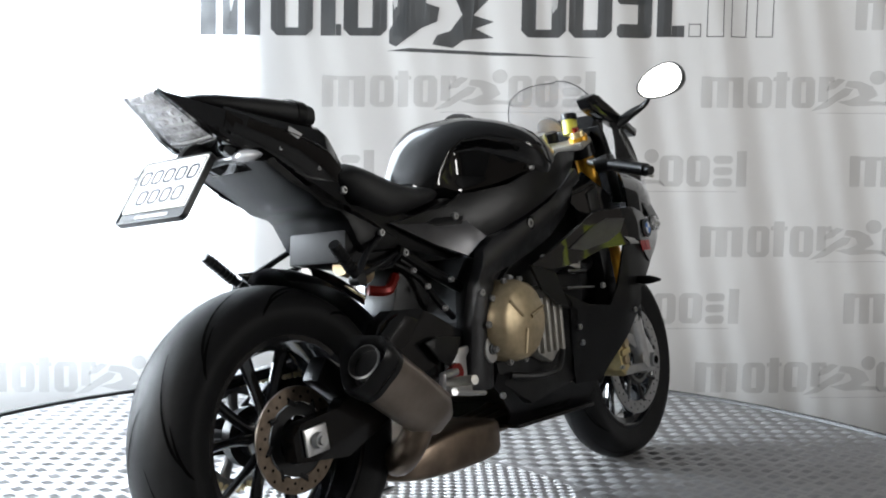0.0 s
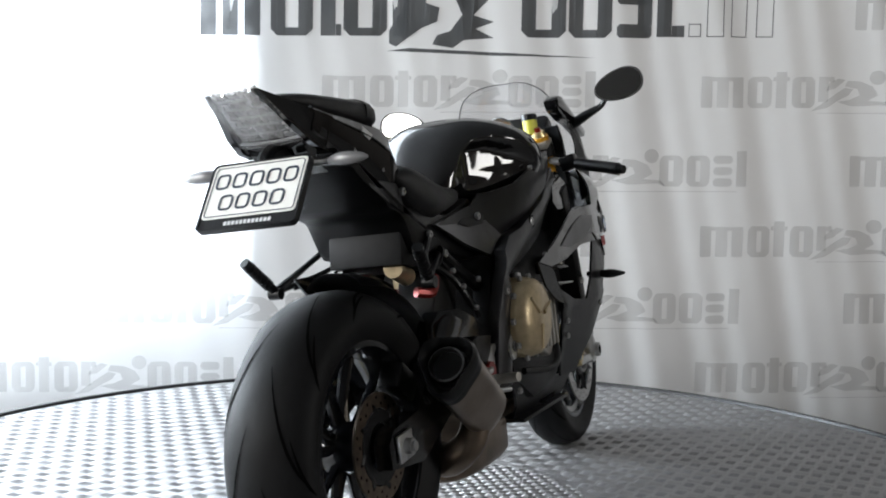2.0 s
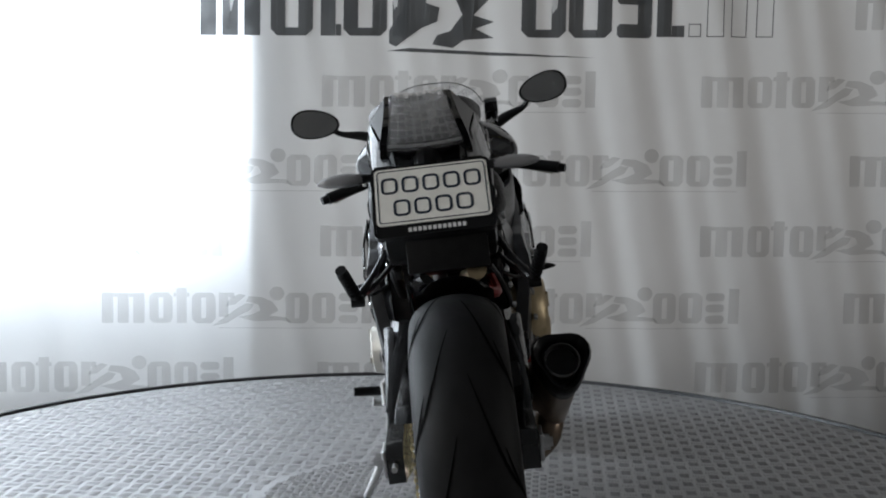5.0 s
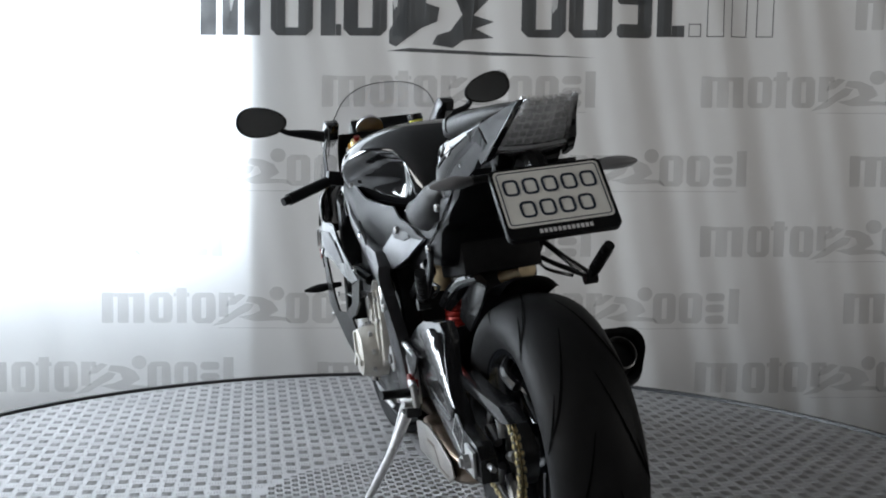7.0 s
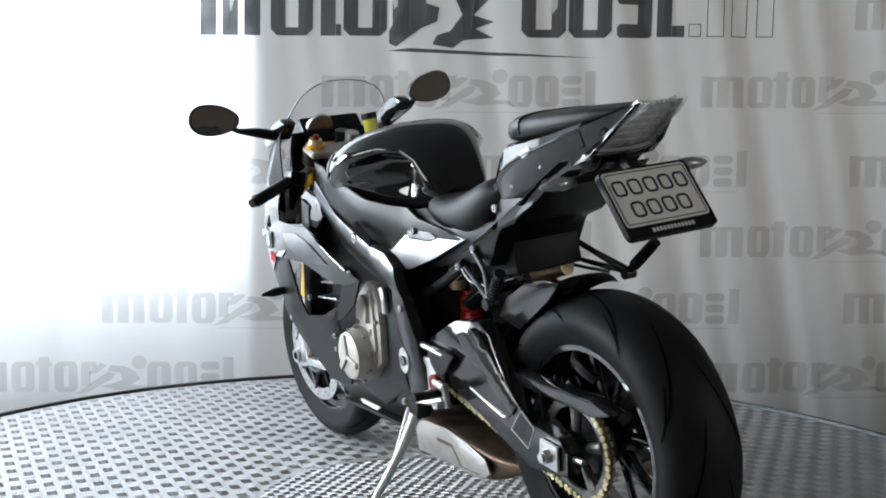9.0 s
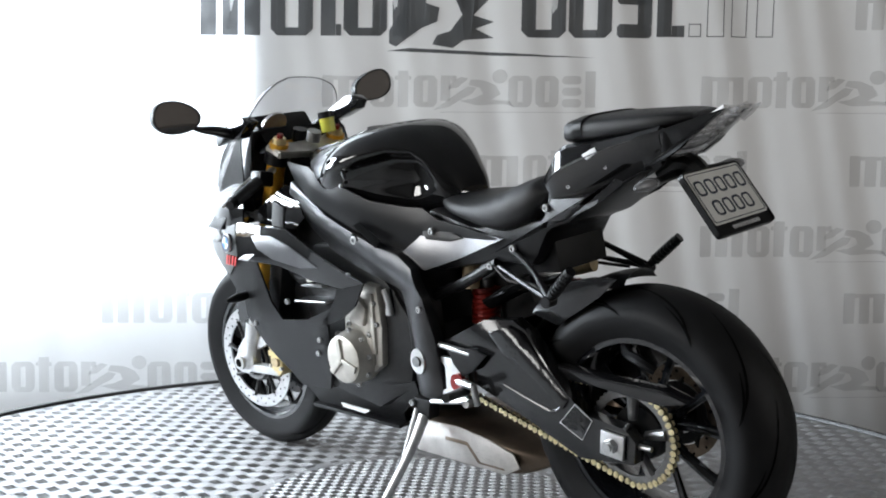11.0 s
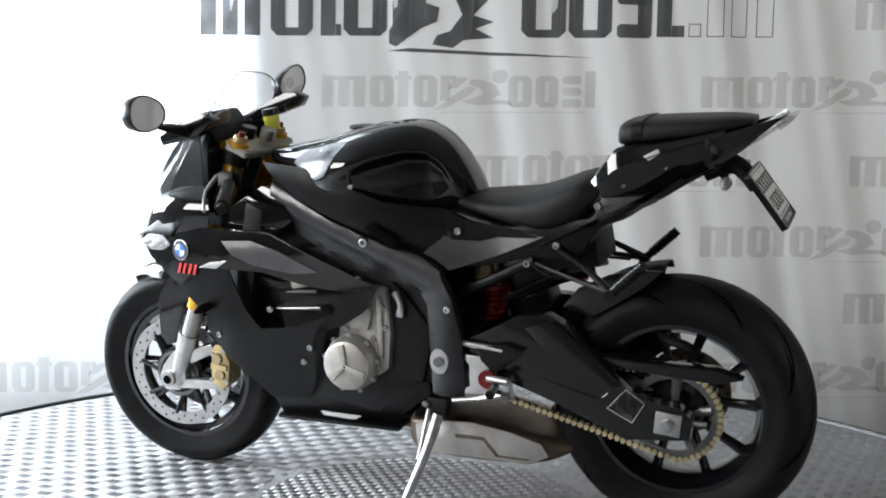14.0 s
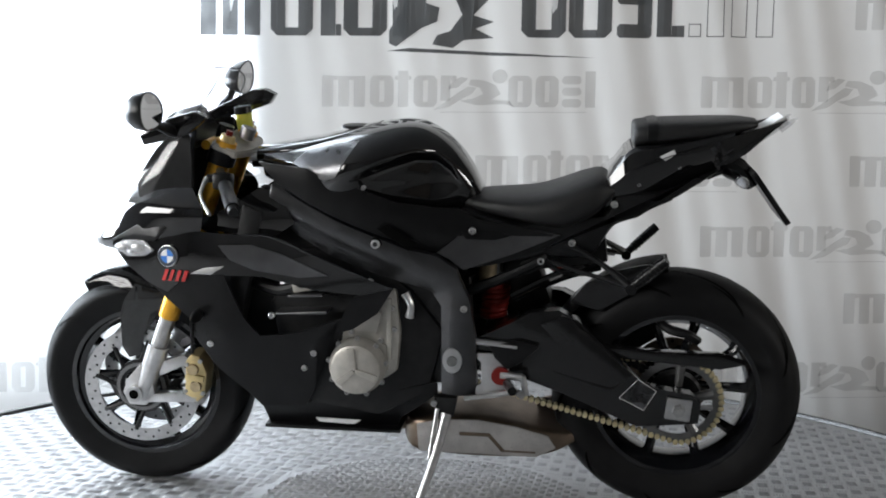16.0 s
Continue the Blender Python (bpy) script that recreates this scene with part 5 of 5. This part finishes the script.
def build_rests(bike):
    for side in (1, -1):
        tip, root = Vector((0.048, 0.207 * side, 0.711)), Vector((0.128, 0.188 * side, 0.638))
        arm = part("passenger_rest", tube([(0.285, 0.125 * side, 0.728), (0.20, 0.15 * side, 0.685), root], [0.008, 0.007, 0.011], 10, 4), SATIN, bike, "black folding passenger footrest")
        part("strut", tube([(0.335, 0.122 * side, 0.685), (0.24, 0.15 * side, 0.66), root + Vector((0.0, 0, 0.0))], [0.006, 0.006, 0.008], 8, 4), SATIN, arm)
        bm = rod(root, tip, 0.010, 0.012)
        for k in range(7):
            c = root.lerp(tip, 0.25 + 0.1 * k)
            d = (tip - root).normalized() * 0.003
            rod(c - d, c + d, 0.0135, None, 12, bm)
        part("footpeg", bm, SATIN, arm, "ribbed black footpeg")
        part("hinge", rod(root + Vector((0, -0.014 * side, -0.004)), root + Vector((0.0, 0.014 * side, -0.004)), 0.013), SATIN, arm)
        # rider's footrest plate and heel guard
        s = side
        bm = slab([(0.505, 0.44), (0.50, 0.452), (0.44, 0.448), (0.42, 0.43), (0.42, 0.345), (0.50, 0.335), (0.51, 0.36), (0.49, 0.37), (0.49, 0.425)], 0.155 * s, 0.167 * s, 0.003)
        hang = part("footrest_hanger", bm, ALU, bike, "silver footrest hanger")
        part("pivot", rod((0.44, 0.16 * s, 0.395), (0.44, 0.178 * s, 0.395), 0.023), RED, hang, "red pivot")
        part("footpeg", rod((0.425, 0.165 * s, 0.375), (0.405, 0.255 * s, 0.385), 0.012, 0.011), SATIN if s > 0 else CAST, hang, "rider footpeg")
        part("heel_guard", panel([(0.47, 0.475), (0.39, 0.485), (0.345, 0.475), (0.39, 0.43), (0.425, 0.412), (0.455, 0.44)], lambda x, z: 0.172, 0.005) if s > 0 else flipped(panel([(0.47, 0.475), (0.39, 0.485), (0.345, 0.475), (0.39, 0.43), (0.425, 0.412), (0.455, 0.44)], lambda x, z: 0.172, 0.005)), SATIN, hang, "black heel guard")
        part("pedal", tube([(0.40, 0.175 * s, 0.36), (0.46, 0.178 * s, 0.345), (0.53, 0.182 * s, 0.335)], [0.010, 0.007, 0.006], 8, 4), ALU, hang, "silver foot lever")
        part("pedal_pad", rod((0.395, 0.17 * s, 0.352), (0.385, 0.21 * s, 0.36), 0.009), STEEL, hang)
        part("link", rod((0.44, 0.172 * s, 0.398), (0.385, 0.18 * s, 0.395), 0.010), ALU, hang)
        part("link_rod", rod((0.385, 0.18 * s, 0.40), (0.375, 0.18 * s, 0.35), 0.008), STEEL, hang)
    part("shift_rod", rod((0.40, 0.165, 0.47), (0.52, 0.165, 0.482), 0.008), ALU, bike, "silver shift rod")
    # side stand down to the plate
    stand = part("side_stand", tube([(0.578, 0.165, 0.285), (0.60, 0.21, 0.19), (0.645, 0.285, 0.055)], [0.015, 0.012, 0.0095], 12, 5), STEEL, bike, "silver side stand, folded out")
    part("foot", box((0.075, 0.035, 0.012), (0.652, 0.30, 0.047), (7.7, 10, 10), 0.004), SATIN, stand)
    part("mount", slab([(0.61, 0.33), (0.55, 0.33), (0.56, 0.275), (0.60, 0.275)], 0.13, 0.17, 0.006), DARK, stand)
    part("stand_spring", rod((0.60, 0.17, 0.30), (0.615, 0.215, 0.18), 0.006), STEEL, stand)


def build_fairing(bike):
    # cowl over the lamps, a shell open to the rider
    def shell(rows, name, material, label, thick, n=25):
        loops = []
        for z, xf, xb, w, p in spline(rows, 4):
            loop = []
            for i in range(n):
                a = math.pi * (i / (n - 1) - 0.5)
                loop.append((xb + (xf - xb) * math.cos(a) ** p, w * math.sin(a), z))
            loops.append(loop)
        bm = rings(loops, cap=False, closed=False)
        bmesh.ops.recalc_face_normals(bm, faces=bm.faces)
        bmesh.ops.solidify(bm, geom=bm.faces[:], thickness=thick)
        return part(name, bm, material, bike, label, 50)
    cowl = shell([(0.775, 1.39, 1.215, 0.17, 0.85), (0.81, 1.382, 1.215, 0.165, 0.85), (0.86, 1.362, 1.215, 0.16, 0.85), (0.92, 1.322, 1.215, 0.158, 0.85), (0.965, 1.283, 1.21, 0.156, 0.85), (1.0, 1.245, 1.205, 0.15, 0.85)], "nose_cowl", MATT, "black inner nose cowl behind the screen", 0.005)
    shell([(0.69, 1.545, 1.20, 0.205, 0.85), (0.71, 1.545, 1.19, 0.225, 0.85), (0.735, 1.53, 1.185, 0.232, 0.85), (0.77, 1.51, 1.175, 0.236, 0.83), (0.80, 1.487, 1.17, 0.236, 0.8), (0.827, 1.455, 1.18, 0.225, 0.8), (0.85, 1.422, 1.20, 0.205, 0.8), (0.864, 1.395, 1.21, 0.19, 0.8)], "nose_beak", GLOSS, "gloss black pointed nose", 0.005)
    screen = shell([(0.80, 1.47, 1.33, 0.195, 0.85), (0.86, 1.428, 1.30, 0.207, 0.85), (0.935, 1.37, 1.255, 0.2, 0.9), (1.0, 1.318, 1.222, 0.186, 0.9), (1.05, 1.282, 1.195, 0.16, 0.9), (1.10, 1.245, 1.165, 0.128, 0.9), (1.128, 1.226, 1.16, 0.085, 0.9), (1.141, 1.21, 1.165, 0.03, 0.9)], "windscreen", GLASS, "clear curved windscreen", 0.002)
    screen.visible_shadow = False
    rim = [(1.26, 0.180, 0.937), (1.23, 0.172, 1.0), (1.195, 0.158, 1.05), (1.165, 0.128, 1.10), (1.162, 0.085, 1.128), (1.175, 0.04, 1.139), (1.208, 0.0, 1.142)]
    rim = rim + [(x, -y, z) for x, y, z in rim[-2::-1]]
    part("screen_edge", tube(rim, 0.0016, 6, 4), DARK, screen, "thin dark screen edge")
    # side panels
    top = [(1.43, 0.712), (1.40, 0.732), (1.35, 0.758), (1.275, 0.774), (1.215, 0.758), (1.07, 0.750), (1.0, 0.746), (0.889, 0.70), (0.764, 0.648), (0.70, 0.625), (0.78, 0.607), (0.90, 0.618), (1.02, 0.648), (1.12, 0.652), (1.206, 0.655), (1.27, 0.60), (1.325, 0.621), (1.389, 0.663)]
    side_l, side_r = both("side_fairing", panel(top, lambda x, z: fair_y(x, z) + 0.004, 0.006, 0.03), GLOSS, bike, "gloss black upper side fairing", 50)
    stripe = [(1.13, 0.725), (1.05, 0.728), (0.97, 0.705), (0.86, 0.655), (0.93, 0.648), (1.04, 0.665), (1.10, 0.69)]
    both("fairing_inset", panel(stripe, lambda x, z: fair_y(x, z) + 0.0075, 0.003, 0.03), GREYSIDE, bike, "dark grey side fairing inset")
    low = [(1.325, 0.622), (1.198, 0.523), (1.2, 0.479), (1.16, 0.406), (1.089, 0.334), (1.054, 0.290), (0.94, 0.295), (0.915, 0.34), (0.90, 0.42), (0.89, 0.49), (0.80, 0.52), (0.74, 0.56), (0.70, 0.625), (0.80, 0.60), (0.83, 0.545), (0.94, 0.505), (1.035, 0.495), (1.075, 0.542), (1.10, 0.60), (1.12, 0.652), (1.206, 0.656), (1.27, 0.603)]
    both("lower_fairing", panel(low, fair_y, 0.006, 0.03), SATIN, bike, "satin black lower fairing", 50)
    inner = [(1.24, 0.67), (1.21, 0.54), (1.12, 0.46), (0.94, 0.45), (0.80, 0.50), (0.72, 0.60), (0.9, 0.67), (1.1, 0.71)]
    both("duct_wall", panel(inner, lambda x, z: 0.15 - 0.3 * max(0, x - 1.12), 0.004, 0.06), DARK, bike, "dark air duct")
    for dz, x0, x1 in ((0.0, 1.0, 0.87), (0.045, 0.97, 0.88)):
        both("duct_blade", slab([(x0, 0.545 + dz), (x1, 0.55 + dz), (x1, 0.558 + dz), (x0, 0.551 + dz)], 0.15, 0.215, 0.002), GREYSIDE, bike)
    for side in (1, -1):
        # white highlight along the blade, laid on as an aluminium line
        part("duct_glint", tube([(1.0, 0.2165 * side, 0.5485), (0.935, 0.2165 * side, 0.553), (0.87, 0.2165 * side, 0.5575)], [0.001, 0.0022, 0.001], 6, 3), ALU, bike, "aluminium line drawn as the duct blade's highlight")
        part("sensor_body", box((0.05, 0.02, 0.03), (0.935, 0.195 * side, 0.618), (0, 12, 0), 0.005), CAST, bike, "pale sensor body in the duct")
        # thin tube added on the upper edge to draw its pale highlight
        part("fairing_glint", tube([(1.07, (fair_y(1.07, 0.75) + 0.003) * side, 0.751), (1.0, (fair_y(1.0, 0.746) + 0.003) * side, 0.747), (0.889, (fair_y(0.889, 0.70) + 0.003) * side, 0.701), (0.764, (fair_y(0.764, 0.648) + 0.003) * side, 0.649)], 0.0028, 8, 4), GLOSS, bike, "thin gloss tube added for the fairing's edge highlight")
    belly = [(1.06, 0.292), (1.05, 0.225), (0.90, 0.215), (0.715, 0.217), (0.70, 0.255), (0.60, 0.335), (0.60, 0.37), (0.70, 0.345), (0.76, 0.315), (0.85, 0.315), (0.93, 0.30)]
    pan = both("belly_pan", panel(belly, lambda x, z: fair_y(x, z) - 0.012 - 0.28 * max(0, 0.30 - z), 0.006, 0.03), SATIN, bike, "satin black belly pan", 50)
    for p_, s in zip(pan, (1, -1)):
        part("vent_slot", slab([(0.91, 0.245), (0.82, 0.242), (0.80, 0.253), (0.92, 0.255)], 0.151 * s, 0.158 * s, 0.001), PALE if s > 0 else GROOVE, p_)
    part("belly_floor", box((0.36, 0.29, 0.01), (0.88, 0, 0.222), (0, 0, 0), 0.003), SATIN, bike)
    for s in (1, -1):
        for x, z in ((0.933, 0.406), (1.004, 0.55), (0.905, 0.45), (1.165, 0.47)):
            bolt(bike, x, (fair_y(x, z) + 0.002) * s, z, 0.008)
    # headlamps
    lamp = [(1.425, 0.704), (1.395, 0.722), (1.335, 0.728), (1.302, 0.704), (1.33, 0.688), (1.38, 0.684)]
    for s in (1, -1):
        bm = panel(lamp, lambda x, z: fair_y(x, z) + 0.007, 0.003, 0.02)
        body = part("headlamp", bm if s > 0 else flipped(bm), GREYSTEEL, bike, "slanted headlamp behind a clear lens")
        for hx, hz, hr in ((1.392, 0.703, 0.013), (1.345, 0.707, 0.015), (1.368, 0.696, 0.008)):
            bm = bmesh.new()
            bmesh.ops.create_icosphere(bm, subdivisions=2, radius=1.0, matrix=Matrix.Translation((hx, (fair_y(hx, hz) + 0.008) * s, hz)) @ Matrix.Diagonal((hr * 1.4, 0.005, hr * 0.8, 1)))
            part("lamp_bowl", bm, STEEL, body, "bright lamp bowl")
        bm = panel(lamp, lambda x, z: fair_y(x, z) + 0.013, 0.002, 0.02)
        part("lens", bm if s > 0 else flipped(bm), LENS, body)
        bm = panel([(1.44, 0.715), (1.35, 0.765), (1.28, 0.778), (1.265, 0.762), (1.30, 0.728), (1.395, 0.727)], lambda x, z: fair_y(x, z) + 0.012, 0.004, 0.03)
        part("brow", bm if s > 0 else flipped(bm), SATIN, body)
    # badges: a quartered disc, and red slanted bars
    for s in (1, -1):
        y = (fair_y(1.262, 0.695) + 0.008) * s
        turn = Matrix.Translation((1.262, y, 0.694)) @ Matrix.Rotation(radians(-9 * s), 4, "Z") @ Matrix.Rotation(radians(4 * s), 4, "X")
        badge = part("round_badge", moved(lathe([(-0.002, 0.0005), (-0.002, 0.027), (0.002, 0.027), (0.003, 0.024), (0.003, 0.0005)], (0, 0, 0), 36), turn), ALU, bike, "round badge with blue and white quarters")
        part("badge_ring", moved(lathe([(0.0, 0.017), (0.0, 0.0255), (0.0038, 0.0255), (0.0038, 0.017)], (0, 0, 0), 36), turn) if s > 0 else moved(lathe([(0.0, 0.017), (0.0, 0.0255), (-0.0038, 0.0255), (-0.0038, 0.017)], (0, 0, 0), 36), turn), INK, badge)
        for k in range(4):
            bm = bmesh.new()
            vs = [bm.verts.new((0, 0.0042 * s, 0))] + [bm.verts.new((0.017 * math.cos(t), 0.0042 * s, 0.017 * math.sin(t))) for t in np.linspace(k * math.pi / 2, (k + 1) * math.pi / 2, 7)]
            bm.faces.new(vs)
            part("quarter", moved(bm, turn), BLUE if k % 2 else WHITE, badge, "blue quarter" if k % 2 else "white quarter", 0)
        for k in range(2):
            bm = bmesh.new()
            x0 = 1.282 - k * 0.036
            for dx in (0.0, 0.017):
                slab([(x0 - dx, 0.631), (x0 - dx - 0.009, 0.631), (x0 - dx - 0.020, 0.659), (x0 - dx - 0.011, 0.659)], 0.0, 0.0015, 0, bm)
            for v in bm.verts:
                v.co.y += fair_y(v.co.x, v.co.z) + 0.0065
            part("red_badge", bm if s > 0 else flipped(bm), REDINK, bike, "red slanted badge strokes", 0)
        part("silver_flash", panel([(1.205, 0.652), (1.17, 0.668), (1.115, 0.675), (1.15, 0.662), (1.15, 0.652)], lambda x, z: fair_y(x, z) + 0.0075, 0.002, 0.02) if s > 0 else flipped(panel([(1.205, 0.652), (1.17, 0.668), (1.115, 0.675), (1.15, 0.662), (1.15, 0.652)], lambda x, z: fair_y(x, z) + 0.0075, 0.002, 0.02)), STEEL, bike, "silver flash")
        # front indicator on a short stem
        ind = part("front_indicator", tube([(1.185, 0.20 * s, 0.553), (1.187, 0.24 * s, 0.551), (1.186, 0.275 * s, 0.549), (1.183, 0.314 * s, 0.548)], [0.008, 0.012, 0.014, 0.004], 12, 5, flat=0.7), SATIN, bike, "black front indicator")
    # inner cockpit: dash, clocks, stays
    dash = part("dash", box((0.06, 0.20, 0.10), (1.27, 0.0, 0.985), (0, 35, 0), 0.014), SATIN, bike, "black instrument cluster")
    part("clock", moved(lathe([(-0.004, 0.001), (-0.004, 0.042), (0.006, 0.042), (0.004, 0.038), (0.002, 0.001)], (0, 0, 0), 36), Matrix.Translation((1.245, 0.045, 1.01)) @ Matrix.Rotation(radians(55), 4, "Y") @ Matrix.Rotation(radians(90), 4, "X")), ALU, dash, "round clock with a bright rim")
    for s in (1, -1):
        bm = panel([(1.352, 0.867), (1.332, 0.905), (1.298, 0.952), (1.268, 0.982), (1.232, 1.004), (1.21, 0.985), (1.205, 0.93), (1.21, 0.82), (1.225, 0.77), (1.27, 0.775), (1.325, 0.80), (1.35, 0.835)], lambda x, z: 0.198 - 0.07 * max(0, x - 1.2) - 2.5 * max(0, z - 0.93) ** 2, 0.004, 0.03)
        part("cowl_inner", bm if s > 0 else flipped(bm), MATT, bike, "black inner cowl panel", 60)
        wing = [(1.165, 1.03), (1.2, 1.046), (1.26, 1.03), (1.34, 0.985), (1.33, 0.96), (1.22, 0.985)] if s > 0 else [(1.088, 1.062), (1.12, 1.077), (1.15, 1.075), (1.23, 1.038), (1.35, 0.983), (1.34, 0.962), (1.236, 0.998), (1.171, 1.012), (1.106, 1.035)]
        part("cowl_wing", slab(wing, 0.15 * s, 0.19 * s, 0.006), GLOSS, bike, "black mirror stay on the cowl")
        bm = panel([(1.34, 0.762), (1.24, 0.785), (1.15, 0.785), (1.09, 0.83), (1.04, 0.86), (0.985, 0.845), (0.95, 0.775), (1.0, 0.742), (1.22, 0.752)], lambda x, z: 0.196 - 0.4 * max(0, x - 1.15) - 0.25 * max(0, z - 0.80), 0.005, 0.04)
        part("cockpit_side", bm if s > 0 else flipped(bm), GLOSS, bike, "gloss black cockpit side panel")
    # mirrors: left and right hang a little differently
    for s, c, tilt in ((1, Vector((1.232, 0.372, 1.062)), 6), (-1, Vector((1.232, -0.338, 1.093)), 12)):
        foot = Vector((1.255, 0.175 * s, 0.995))
        arm = part("mirror", tube([foot, foot.lerp(c, 0.3) + Vector((0.01, 0, -0.004)), foot.lerp(c, 0.62) + Vector((0.016, 0, -0.012)), c + Vector((0.018, -0.045 * s, -0.016))], [0.02, 0.017, 0.010, 0.012], 12, 5, flat=0.7), SATIN, bike, "black mirror on a slim arm")
        m = Matrix.Translation(c) @ Matrix.Rotation(radians(2 * s), 4, "Z") @ Matrix.Rotation(radians(tilt * s), 4, "X")

        def oval(x, k, n=32):
            pts = []
            for i in range(n):
                t = 2 * math.pi * i / n
                w, h = 0.076 * k, 0.045 * k
                e = 0.92
                ct, st = math.cos(t), math.sin(t)
                pts.append(m @ Vector((x, s * w * math.copysign(abs(ct) ** e, ct), h * math.copysign(abs(st) ** e, st) * (1 + 0.18 * ct))))
            return pts
        part("shell", rings([oval(0.052, 0.25), oval(0.045, 0.6), oval(0.025, 0.9), oval(0.0, 1.0), oval(-0.004, 0.99), oval(-0.004, 0.92), oval(0.0, 0.91)]), SATIN, arm, "black mirror shell", 50)
        part("mirror_glass", rings([oval(-0.0005, 0.905), oval(-0.0025, 0.90)]), MIRROR, arm, "silvered mirror glass", 30)


def build_bike():
    bike = thing("motorcycle", "black sports motorcycle leaning on its side stand on the turntable", "motorcycle")
    build_tank(bike)
    build_seat(bike)
    build_frame(bike)
    build_engine(bike)
    build_fairing(bike)
    build_front(bike)
    build_swingarm(bike)
    build_exhaust(bike)
    build_rests(bike)
    build_wheels(bike)
    build_chain(bike)
    return bike


build_board()
build_banner()
table = build_turntable()
bike = build_bike()


def motions():
    """The table turns with the machine on it."""
    base = pose(-0.307, -0.576, 0, 0, 0, 49.85) @ pose(0, 0, 0, -7.7, 0, 0)
    turned, ridden = [], []
    for k in range(33):
        t = k / 2
        s = t / 16
        turn = pose(0, 0, 0, 0, 0, 122.77 * s + 3.54 * s * s - 4.21 * s ** 3)
        turned.append((t, turn))
        ridden.append((t, turn @ base))
    walk(table, turned)
    walk(bike, ridden)


motions()
